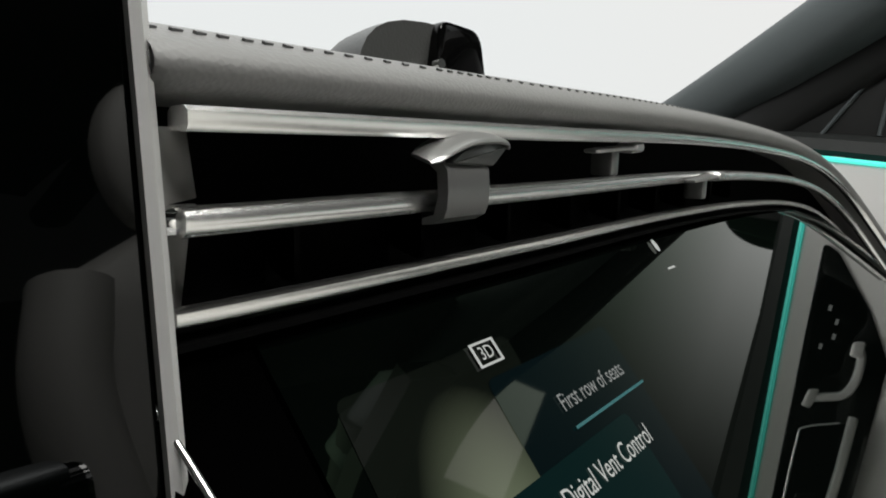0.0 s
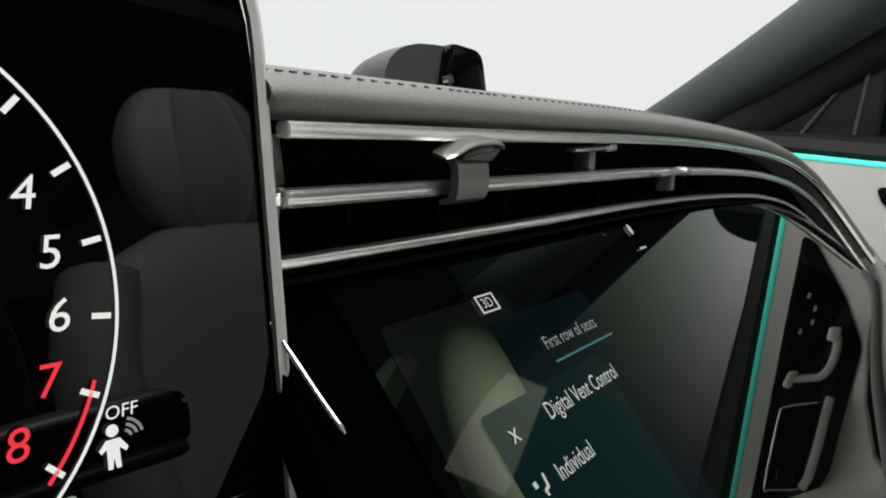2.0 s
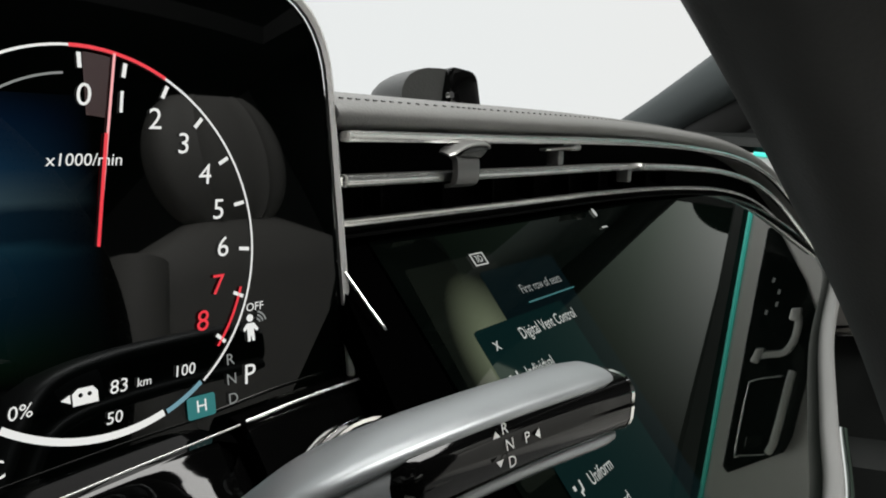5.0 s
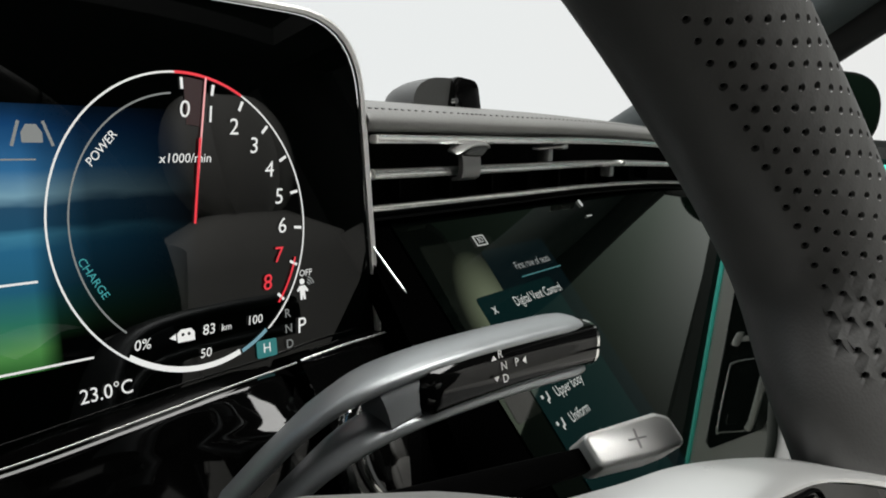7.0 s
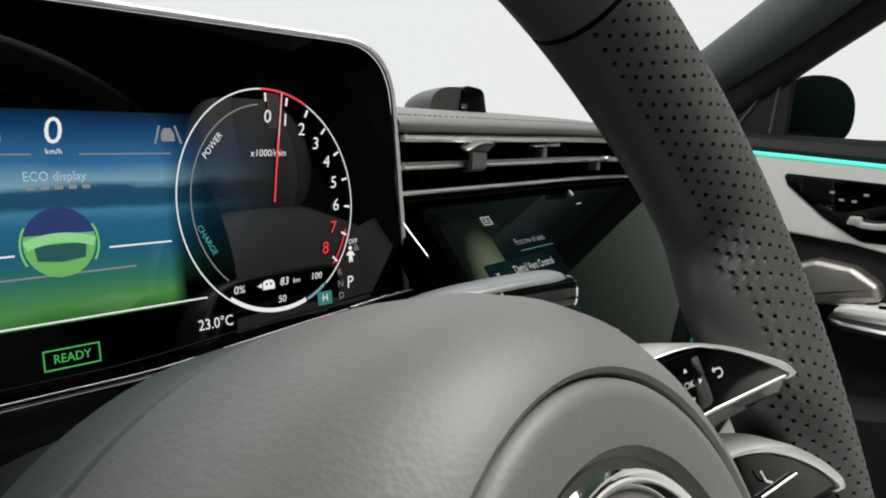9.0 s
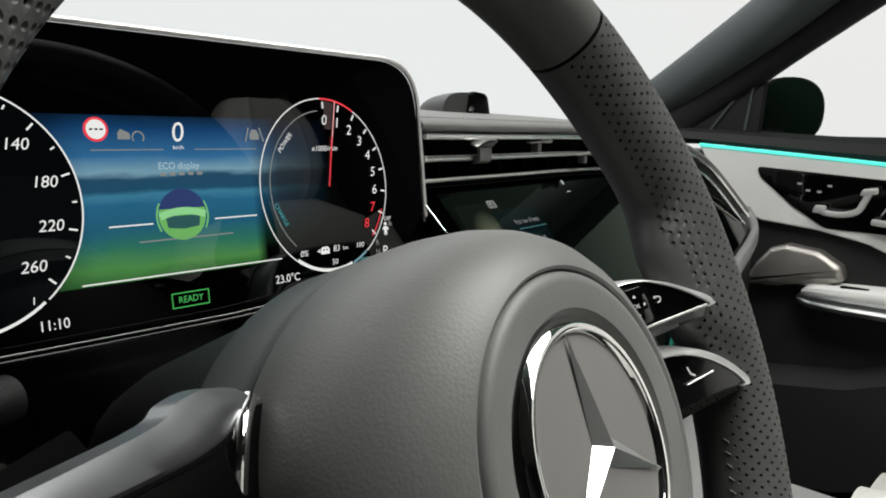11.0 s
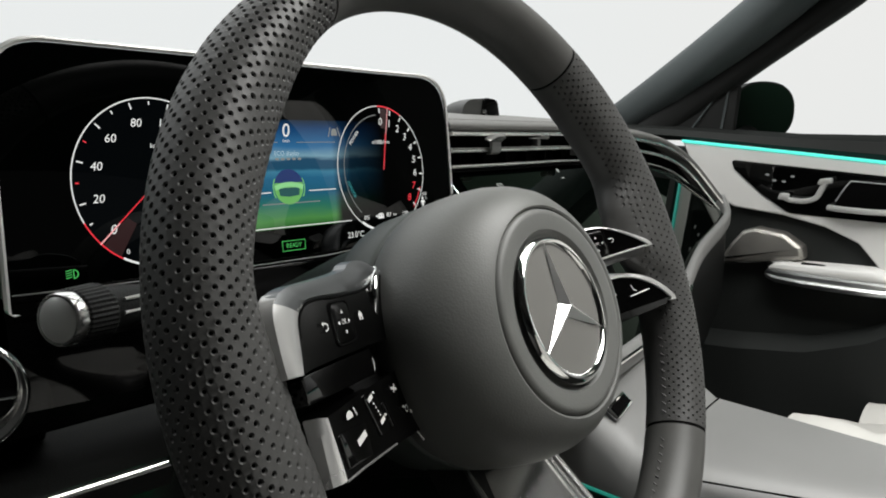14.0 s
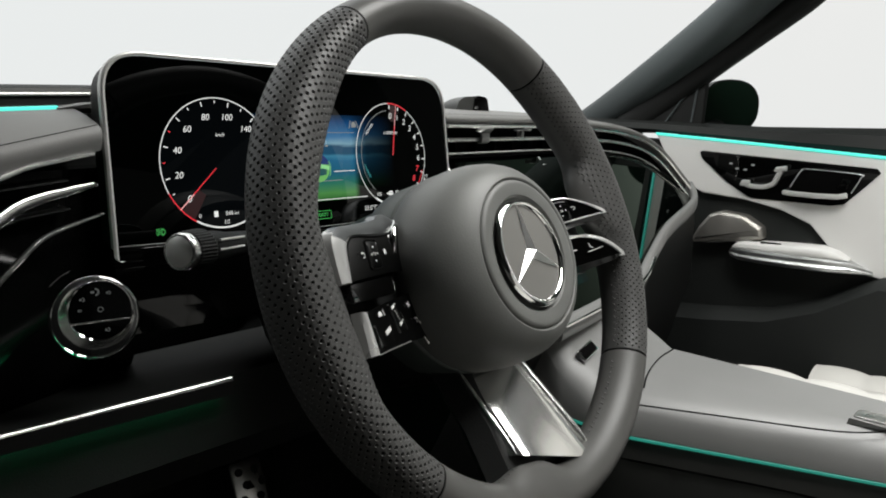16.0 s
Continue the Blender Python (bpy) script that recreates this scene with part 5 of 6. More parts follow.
mark([(-0.0835, -0.0262), (-0.0805, -0.0275)], 0.0012, z, pm)
mark([(-0.0770, -0.0300), (-0.0742, -0.0312)], 0.0018, z, pm)

# lower spoke: a crowned metal blade between two rods on a dark base; its left end stops short on the leather
part("lower_spoke", loft([[WM @ Vector((x, y, z)) for x, y, z in ((-w - 0.012, y, zt - 0.016), (-w, y, zt - 0.004), (w, y, zt - 0.006), (w + 0.006, y, zt - 0.016), (w, y, zt - 0.030), (-w, y, zt - 0.030))] for w, y, zt in ((0.033, -0.070, -0.036), (0.040, -0.115, -0.014), (0.046, -0.160, 0.000))]), BLACK, wheel, "dark base of the lower spoke")


def blade_edge(t, s):
    """Left (s = -1) and right edge of the blade, t from the hub to the rim."""
    a, b = ((-0.0285, -0.078, -0.0370), (-0.0370, -0.1385, 0.0000)) if s < 0 else ((0.0270, -0.088, -0.0400), (0.0350, -0.1680, -0.0020))
    return Vector(a).lerp(Vector(b), t)


CROWN = [(-1.0, -0.0100), (-0.92, -0.0040), (-0.84, -0.0008), (-0.70, 0.0016), (-0.45, 0.0038), (0.0, 0.0070), (0.45, 0.0100), (0.90, 0.0128), (1.0, 0.0105)]
blade = []
for t in np.linspace(0, 1, 9):
    a, b = blade_edge(t, -1), blade_edge(t, 1)
    blade.append([WM @ (a.lerp(b, (p.x + 1) / 2) + Vector((0, 0, p.y))) for p in spline([(u, h, 0) for u, h in CROWN], 3)] + [WM @ (b - Vector((0, 0, 0.010))), WM @ (a - Vector((0, 0, 0.010)))])
part("spoke_blade", loft(blade), mat("spoke_satin_metal", (0.86, 0.86, 0.85), 0.20, 1.0), wheel, "polished metal spoke blade")
for s, gap, r in ((1, 0.0062, 0.0036), (-1, 0.0018, 0.0016)):
    line = [WM @ (blade_edge(t, s) + Vector((s * gap, 0.002, 0.008 if s > 0 else -0.002))) for t in np.linspace(0, 0.97, 9)]
    part("spoke_bar", sweep(line, oval(r, r * 1.15, 14, 2.4), scale=[1] * 7 + [0.85, 0.4]), CHROME, wheel, "polished metal rod")

# shift paddles: flat silver blades behind the rim, shaped like a leaf
for s in (1, -1):
    pd = thing("shift_paddle", "satin silver shift paddle behind the steering wheel", "shift paddle", (WX + s * 0.13, -0.01, 0.98), group="shift paddles")
    leaf = [(-0.0150, 0.0040), (0.0080, 0.0058), (0.0120, 0.0040), (0.0140, -0.0040), (0.0040, -0.0052), (-0.0130, -0.0052)]
    pm = WM @ pose(s * 0.1480, 0.0330, -0.047, -24, -26 * s, 0) @ Matrix.Rotation(radians(-9 * s), 4, "Z")
    part("blade", slab(rounded([(x * s, y) for x, y in leaf], 0.0025), 0.010, pm, 0.0014, 4), mat("paddle_silver", (0.80, 0.80, 0.78), 0.35, 0.4), pd, "satin silver blade")
    part("stem", slab(rounded([(x * s, y) for x, y in ((-0.070, 0.002), (-0.012, 0.002), (-0.012, -0.004), (-0.070, -0.008))], 0.002), 0.004, pm, 0.001, 2, -0.004), MATT, pd, "black arm")
    for turn in ((0, 90) if s > 0 else (0,)):
        part("sign", sweep([pm @ Matrix.Rotation(radians(turn), 4, "Z") @ Vector((q, 0.0, 0.00005)) for q in (-0.0026, 0.0026)], oval(0.00035, 0.0002, 8)), WING, pd, "pressed-in sign")

# gear lever on the column
gear = thing("gear_lever", "grey column gear lever with glossy black end", "gear lever", (0.0, 0.03, 0.99))
gp = spline([(-0.030, 0.090, 0.976), (-0.021, 0.082, 0.9895), (-0.011, 0.0735, 1.0022), (0.001, 0.0665, 1.0105), (0.020, 0.0620, 1.0145), (0.050, 0.0585, 1.0160), (0.0910, 0.0545, 1.0160)], 8)
part("arm", sweep(gp, oval(0.0090, 0.0030, 22, 2.4), scale=[1.0] * (len(gp) - 2) + [0.97, 0.86]), LEVER, gear, "satin grey upper half")
gl = spline([(-0.026, 0.086, 0.964), (-0.017, 0.078, 0.978), (-0.006, 0.0700, 0.9905), (0.008, 0.0648, 0.9970), (0.030, 0.0615, 0.9992), (0.060, 0.0582, 0.9998), (0.0940, 0.0545, 0.9990)], 8)
part("lower_arm", sweep(gl, oval(0.0094, 0.0034, 22, 2.4), scale=[1.0] * (len(gl) - 2) + [0.97, 0.86]), LEVER, gear, "satin grey lower half")
part("joint", sweep(spline([(0.0040, 0.0650, 1.0035), (0.012, 0.0634, 1.0062), (0.020, 0.0620, 1.0075)], 4), oval(0.0088, 0.0090, 20, 2.8)), LEVER, gear, "grey joint of both halves")
gq = spline([(0.0130, 0.0600, 1.0066), (0.030, 0.0578, 1.0080), (0.060, 0.0550, 1.0086), (0.0955, 0.0515, 1.0080)], 8)
part("end_piece", sweep(gq, oval(0.0084, 0.0082, 24, 3.0), scale=[0.6, 0.82, 0.94] + [1] * (len(gq) - 3)), mat("lever_gloss_black", (0.002, 0.002, 0.002), 0.06, spec=0.30), gear, "glossy black end with gear letters")
part("end_ring", sweep([gq[-1], gq[-1] + (gq[-1] - gq[-2]).normalized() * 0.0014], oval(0.0086, 0.0084, 24, 3.0)), BRIGHT, gear, "chrome end ring")
gd = (gq[-1] - gq[0]).normalized()
gn = Vector((0, -1, 0.25)).normalized()
gu = gn.cross(gd)
GM = Matrix.Translation(Vector((0.0437, 0.0560, 1.0064)) + gn * 0.0088) @ Matrix((gd, gu, gn)).transposed().to_4x4()
for c, x, y in (("R", 0.0, 0.0040), ("N", 0.001, 0.0), ("D", 0.001, -0.0040), ("P", 0.0070, 0.0)):
    words("lettering", c, 0.0038, x, y + 0.0022, 0.0003, GM, PRINT, gear)
for q in (((-0.0042, 0.0048), (-0.0018, 0.0048), (-0.0030, 0.0064)), ((-0.0042, -0.0004), (-0.0018, -0.0004), (-0.0030, -0.0020)), ((0.0115, 0.0035), (0.0115, 0.0009), (0.0097, 0.0022))):
    part("arrow", flat(q, 0.0003, GM), PRINT, gear, smooth=False)
# start button under the lever
start = thing("start_button", "round start button with chrome rings on dashboard", "button", (0.061, 0.11, 0.93))
BM = tilted(0.061, 0.104, 0.9626, 25) @ Matrix.Scale(1.17, 4)
part("outer_ring", lathe([(0.0262, -0.006), (0.0270, 0.001), (0.0280, 0.0015), (0.0290, 0.0), (0.0290, -0.006)], BM, 48), BRIGHT, start, "chrome outer ring")
part("inner_ring", lathe([(0.0195, -0.004), (0.0205, 0.002), (0.0218, 0.0022), (0.0230, 0.0), (0.0232, -0.004)], BM, 48), BRIGHT, start, "chrome inner ring")
part("button_cap", lathe([(0.0005, 0.0005), (0.0170, 0.0012), (0.0192, 0.0), (0.0192, -0.006)], BM, 40), GLOSS, start, "glossy black cap")
part("collar", lathe([(0.0230, -0.001), (0.0262, -0.001), (0.0262, -0.010), (0.0230, -0.010)], BM, 40), GLOSS, start)
# light stalk
stalk = thing("light_stalk", "black indicator stalk with ribbed turning knob", "stalk", (-0.28, 0.02, 0.98))
KM = Matrix.Translation((-0.3155, 0.006, 1.0050)) @ Matrix.Rotation(radians(24), 4, "Z") @ Matrix.Rotation(radians(-86), 4, "Y") @ Matrix.Scale(0.87, 4)
part("end_cap", lathe([(0.0005, 0.0052), (0.009, 0.005), (0.0115, 0.003), (0.012, 0.0), (0.012, -0.003)], KM, 32), CAP_GREY, stalk, "satin silver end cap")
bm = loft([[KM @ Vector(((r + (0.0005 if i % 2 else 0)) * math.cos(2 * math.pi * i / 72), (r + (0.0005 if i % 2 else 0)) * math.sin(2 * math.pi * i / 72), h)) for i in range(72)] for r, h in ((0.0125, -0.002), (0.0138, -0.004), (0.0145, -0.020), (0.0135, -0.022))])
part("end_ring", lathe([(0.0112, 0.0034), (0.0124, 0.0036), (0.0132, 0.0022), (0.0132, -0.003), (0.0118, -0.003)], KM, 40), CHROME, stalk, "bright ring round the end cap")
part("ribbed_knob", bm, BLACK, stalk, "ribbed black knob", smooth=False)
part("stem", lathe([(0.0125, -0.022), (0.0125, -0.035), (0.0105, -0.05), (0.0095, -0.08), (0.0095, -0.125)], KM, 24), BLACK, stalk, "black stem")
for dz in (-0.004, 0.003):
    part("stem_line", sweep([KM @ Vector((0.004 + dz, -0.0125, -0.026)), KM @ Vector((0.004 + dz, -0.0100, -0.06))], oval(0.0008, 0.0008, 8)), PRINT, stalk, "white print")

# ---- left end of the dashboard ----
left = thing("dashboard_end", "grey dashboard end with curved chrome vent strips", "dashboard", (-0.38, 0.2, 0.7))


def along(x0, x1, n=24):
    """Points in plan along the dashboard's left end."""
    return [(x, 0.088 + 0.368 * (x + 0.46)) for x in np.linspace(x0, x1, n)]


def end_run(x0, x1, dy, height, n=24):
    return [(x, y + dy, height(x)) for x, y in along(x0, x1, n)]


def pad_front(x):
    return 1.0578 + 0.182 * (x + 0.377)


def pad_back(x):
    return 1.0870 + 0.055 * (x + 0.358)


def ledge_line(x):
    return 1.1000 + 0.045 * (x + 0.341)


section = [(0.010, -0.012), (0.0, -0.0115), (-0.0030, -0.005), (-0.0040, 0.0), (-0.0025, 0.0040), (0.0015, 0.0068)]
part("end_pad", loft([[(x, y + a, pad_front(x) + b) for a, b in section] + [(x, y + 0.022, 0.52 * (pad_front(x) + 0.0068) + 0.48 * pad_back(x) + 0.0012), (x, y + 0.044, pad_back(x)), (x, y + 0.048, pad_back(x) - 0.004), (x, y + 0.06, 1.05)] for x, y in along(-0.60, -0.3005)]), PAD, left, "grey leather pad")
part("pad_seam", sweep(end_run(-0.60, -0.302, 0.0020, lambda x: pad_front(x) + 0.0070), oval(0.0005, 0.0004, 6)), MATT, left)
part("light_line", sweep(end_run(-0.60, -0.313, 0.0475, lambda x: pad_back(x) + 0.0012), oval(0.0012, 0.0016, 8)), TEAL, left, "teal ambient light line")
part("line_cover", loft([[(x, y + a, pad_back(x) + b) for a, b in ((0.044, 0.0), (0.0435, 0.0008 + 0.0024 * e), (0.047, 0.0014 + 0.0030 * e), (0.056, 0.0014 + 0.0030 * e), (0.056, -0.004))] for (x, y), e in zip(along(-0.314, -0.245, 12), [min(1.0, 0.25 * k) for k in range(12)])]), PAD, left, "grey end of the light line")
part("upper_ledge", loft([[(x, y + a, ledge_line(x) + b) for a, b in ((0.060, -0.060), (0.060, -0.0105), (0.0900, -0.0085), (0.0905, 0.0050), (0.096, 0.0075), (0.30, 0.008), (0.30, -0.06))] for x, y in along(-0.62, -0.20)]), PAD_DARK, left, "dark upper ledge")
part("ledge_face", sweep(end_run(-0.62, -0.20, 0.0895, lambda x: ledge_line(x) + 0.0034), [(-0.0012, -0.0014), (0.0012, -0.0014), (0.0012, 0.0014), (-0.0012, 0.0014)]), PAD, left, "grey upper edge of the ledge")
part("ledge_bead", sweep(end_run(-0.62, -0.20, 0.0880, ledge_line), oval(0.0018, 0.0016, 10)), CAP_GREY, left, "pale bead along the ledge")
FASCIA = mat("fascia_black", (0.003, 0.003, 0.003), 0.10, spec=0.14)
part("end_fascia", loft([[(x, y + a, b) for a, b in ((0.022, 1.046), (0.024, 0.90), (0.054, 0.86), (0.2, 0.86), (0.2, 1.046))] for x, y in along(-0.60, -0.262)]), FASCIA, left, "piano black fascia")
for ctrl, w0, w1 in (([(-0.46, 0.090, 1.014), (-0.42, 0.102, 1.030), (-0.377, 0.1186, 1.0448), (-0.3534, 0.1272, 1.0515), (-0.308, 0.1438, 1.0578)], 0.0022, 0.0016),
                     ([(-0.46, 0.085, 0.962), (-0.41, 0.104, 0.998), (-0.379, 0.1178, 1.0182), (-0.3553, 0.1265, 1.0283), (-0.310, 0.1431, 1.0357)], 0.0048, 0.0021),
                     ([(-0.44, 0.085, 0.925), (-0.40, 0.107, 0.965), (-0.370, 0.119, 0.990), (-0.3472, 0.1295, 1.0036), (-0.303, 0.1455, 1.0140)], 0.0022, 0.0010)):
    line = spline(ctrl, 8)
    ws = np.interp([p.x for p in line], [-0.38, -0.31], [w0, w1])
    part("vent_strip", loft([[p + Vector((0.35 * a, -a, b * w)) for a, b in oval(0.0022, 1.0, 12, 3.2)] for p, w in zip(line, ws)]), CHROME, left, "curved chrome vent strip")
part("strip_pin", lathe([(0.0003, 0.0012), (0.0014, 0.0010), (0.0018, 0.0), (0.0018, -0.006)], Matrix.Translation((-0.3085, 0.1405, 1.0358)) @ Matrix.Rotation(radians(90), 4, "X"), 16), BRIGHT, left, "polished end pin")
for z0, z1 in ((1.0350, 1.0395), (1.0140, 1.0190)):
    part("vane", loft([[(x, y + a, z + b) for a, b in ((0.008, -0.0006), (0.008, 0.0006), (0.024, 0.0006), (0.024, -0.0006))] for (x, y), z in zip(along(-0.42, -0.325, 4), np.linspace(z0 - 0.002, z1, 4))]), BLACK, left, "dark vent vane")
# light dial
dial = thing("light_dial", "chrome-ringed glossy black headlamp control dial", "dial", (-0.325, 0.118, 0.92))
DM = tilted(-0.3285, 0.108, 0.9490, 10, -16) @ Matrix.Translation((0, -0.0016, 0))
DI = DM @ Matrix.Translation((0.0032, 0.0044, 0.0))
part("outer_ring", lathe([(0.0266, -0.014), (0.0286, -0.004), (0.0290, 0.0030), (0.0284, 0.0050), (0.0276, 0.0056), (0.0270, 0.0046)], DM, 56), BRIGHT, dial, "bright outer ring")
part("dial_cone", loft([[DM @ Vector((0.0272 * math.cos(t), 0.0272 * math.sin(t), 0.0044)) for t in np.linspace(0, 2 * math.pi, 56, endpoint=False)], [DM @ Vector((0.0006 + 0.0250 * math.cos(t), 0.0008 + 0.0250 * math.sin(t), 0.0035)) for t in np.linspace(0, 2 * math.pi, 56, endpoint=False)], [DI @ Vector((0.0212 * math.cos(t), 0.0212 * math.sin(t), 0.0080)) for t in np.linspace(0, 2 * math.pi, 56, endpoint=False)]], caps=False), CHROME, dial, "satin metal cone")
part("inner_ring", lathe([(0.0212, 0.006), (0.0212, 0.0086), (0.0206, 0.0094), (0.0199, 0.0090), (0.0197, 0.006)], DI, 48), BRIGHT, dial, "bright inner ring")
part("dial_face", lathe([(0.0005, 0.0082), (0.0199, 0.0080), (0.0199, 0.004)], DI, 40), GLOSS, dial, "glossy black dial face")
part("dial_bar", slab([(-0.0185, -0.0082), (0.0188, -0.0078), (0.0188, -0.0066), (-0.0185, -0.0070)], 0.001, DI, 0.0002, 1, 0.0092), CHROME, dial, "bright pointer bar", smooth=False)
# chrome arc drawn in place of a highlight round the dial's recess
part("recess_glint", arc_band(0, 0.0016, 0.0336, 0.0342, 112, 140, 0.0, DM, 14), CHROME, dial)
SIGN = mat("dim_sign", (0.0, 0.0, 0.0), 0.6, emit=(0.55, 0.58, 0.56), power=0.10)
for u, v, w in ((-0.0128, 0.0012, 0.0020), (-0.0108, 0.0085, 0.0030), (-0.0024, 0.0130, 0.0050), (0.0060, 0.0118, 0.0026), (0.0036, -0.0136, 0.0028)):
    part("dial_sign", arc_band(u, v, w * 0.30, w * 0.55, -90, 90, 0.0086, DI, 8), SIGN, dial, smooth=False)
    part("dial_sign", bar(u - 0.6 * w, v, u - 0.1 * w, v, 0.0016, 0.0086, DI), SIGN, dial, smooth=False)
part("dial_sign", arc_band(0.0, 0.0008, 0.0013, 0.0019, 0, 360, 0.0086, DI, 16), SIGN, dial, smooth=False)
# lower strip with green light under it
low = thing("knee_trim", "chrome strip over green-lit black knee panel", "dashboard trim", (-0.33, 0.1, 0.7))
part("chrome_strip", sweep([(-0.56, 0.105, 0.883), (-0.45, 0.108, 0.880), (-0.30, 0.111, 0.8765), (-0.222, 0.112, 0.8745)], oval(0.0032, 0.0022, 14, 2.4)), CHROME, low, "chrome strip")
part("light_strip", sweep([(-0.56, 0.1165, 0.8690), (-0.30, 0.1180, 0.8630), (-0.225, 0.1185, 0.8610)], oval(0.001, 0.001, 8)), GREEN, low, "green ambient light strip")
part("knee_panel", loft([[(x, y, z) for y, z in ((0.122, 0.874), (0.124, 0.850), (0.112, 0.82), (0.125, 0.795), (0.20, 0.778), (0.4, 0.778), (0.4, 0.874))] for x in (-0.56, -0.2, 0.05)]), mat("knee_plastic", (0.009, 0.0095, 0.009), 0.7, spec=0.15, bump=0.3, bscale=900), low, "dark knee panel")
part("strip_lip", loft([[(x, 0.108 + dy, z + dz) for dy, dz in ((-0.002, 0), (0.002, 0), (0.004, -0.0125), (0.000, -0.0125))] for x, z in ((-0.56, 0.883), (-0.45, 0.880), (-0.30, 0.8765), (-0.222, 0.8745))]), BLACK, low, "black lip under the strip")
# pedals
for x, w, h, label in ((-0.083, 0.019, 0.036, "brake pedal with drilled steel face in footwell"), (-0.225, 0.03, 0.03, "steel footrest plate in the dark footwell")):
    pe = thing("pedal", label, "pedal", (x, 0.36, 0.56), group="pedals")
    PM = tilted(x, 0.305, 0.652 if x > -0.2 else 0.60, 30, -8)
    part("plate", slab(rounded([(-w, -h), (w, -h), (w, h), (-w, h)], 0.006), 0.004, PM, 0.001), SILVER, pe, "brushed steel plate")
    for i in range(2):
        for j in range(4):
            part("stud", lathe([(0.0003, 0.0014), (0.0045, 0.0014), (0.005, 0.0)], PM @ Matrix.Translation((-0.010 + 0.02 * i + 0.006 * (j % 2), h - 0.012 - 0.016 * j, 0)), 14), BLACK, pe, "black rubber stud")
    part("pedal_arm", sweep([PM @ Vector((0, 0, -0.004)), PM @ Vector((0, 0.08, -0.05)), PM @ Vector((0, 0.12, -0.09)), Vector((x, 0.63, 0.80))], oval(0.006, 0.010, 10)), BLACK, pe, "black arm")

# ---- centre console ----
con = thing("centre_console", "light grey centre console with a teal light line", "console", (0.24, -0.2, 0.4))


def con_top(y):
    """Height of the console over y."""
    return 0.816 + 0.06 * max(0.0, (y + 0.02) / 0.06) ** 1.4 if y > -0.02 else 0.816 - 0.006 * (-(y + 0.02)) / 0.3


def slant(y):
    """How far the console's near side has moved in at y."""
    return 0.37 * min(0.25, max(0.0, -y - 0.06))


secs = []
for y in np.linspace(0.045, -0.75, 23):
    h = con_top(y)
    d = slant(y)
    hb = con_top(min(y, -0.02))
    secs.append([(0.300, y, h - 0.10), (0.306, y, h - 0.010), (0.300, y, h), (0.22, y, h + 0.002), (0.145 + d, y, h - 0.002), (0.124 + d, y, h - 0.010), (0.115 + d, y, h - 0.024), (0.112 + d, y, hb - 0.040), (0.122 + d, y, hb - 0.046), (0.16 + d, y, hb - 0.10)])
part("upper_shell", loft(secs), CONSOLE_GREY, con, "light grey upper shell")
CONSOLE_LOW = mat("console_side_plastic", (0.035, 0.036, 0.034), 0.6, spec=0.3, bump=0.3, bscale=900, vary=0.15, vscale=30)
part("lower_body", loft([[(0.296, y, 0.40), (0.296, y, con_top(min(y, -0.02)) - 0.045), (0.116 + slant(y), y, con_top(min(y, -0.02)) - 0.045), (0.112 + slant(y), y, con_top(min(y, -0.02)) - 0.060), (0.118 + slant(y), y, 0.68), (0.13, y, 0.40)] for y in np.linspace(0.06, -0.75, 20)]), CONSOLE_LOW, con, "dark lower body")
part("side_seam", sweep([(0.1120 + slant(y), y, con_top(min(y, -0.02)) - 0.066 - 0.05 * max(0.0, -y - 0.2)) for y in np.linspace(0.0, -0.6, 24)], oval(0.0010, 0.0010, 6)), MATT, con)
part("light_line", sweep([(0.1125 + slant(y), y, con_top(min(y, -0.02)) - 0.0425) for y in np.linspace(0.02, -0.7, 30)], oval(0.0014, 0.0018, 8)), TEAL_DIM, con, "teal ambient light line")
part("lid_seam", sweep(spline([(0.302, -0.03, 0.8165), (0.25, -0.036, 0.8175), (0.19, -0.052, 0.8178), (0.150, -0.068, 0.8160)], 6), oval(0.0008, 0.0008, 6)), MATT, con)
part("lid_seam", sweep(spline([(0.122, -0.07, 0.8065), (0.150, -0.15, 0.8085), (0.185, -0.235, 0.8090), (0.205, -0.268, 0.8110), (0.225, -0.280, 0.8128), (0.26, -0.285, 0.8125)], 6), oval(0.0008, 0.0008, 6)), MATT, con)
part("latch", slab(rounded([(-0.012, -0.03), (0.012, -0.03), (0.012, 0.016), (-0.012, 0.016)], 0.005), 0.004, Matrix.Translation((0.236, -0.262, 0.8155)), 0.0015), SILVER, con, "metal latch")
part("slot_frame", slab(rounded([(-0.019, -0.007), (0.016, -0.007), (0.016, 0.007), (-0.019, 0.007)], 0.002), 0.004, tilted(0.157, 0.003, 0.8400, 46) @ Matrix.Rotation(radians(12), 4, "Z"), 0.0008), BRIGHT, con, "chrome slot frame")
part("slot", slab(rounded([(-0.0170, -0.0048), (0.0140, -0.0048), (0.0140, 0.0048), (-0.0170, 0.0048)], 0.001), 0.002, tilted(0.157, 0.003, 0.8400, 46) @ Matrix.Rotation(radians(12), 4, "Z"), 0, 1, 0.0006), MATT, con, smooth=False)


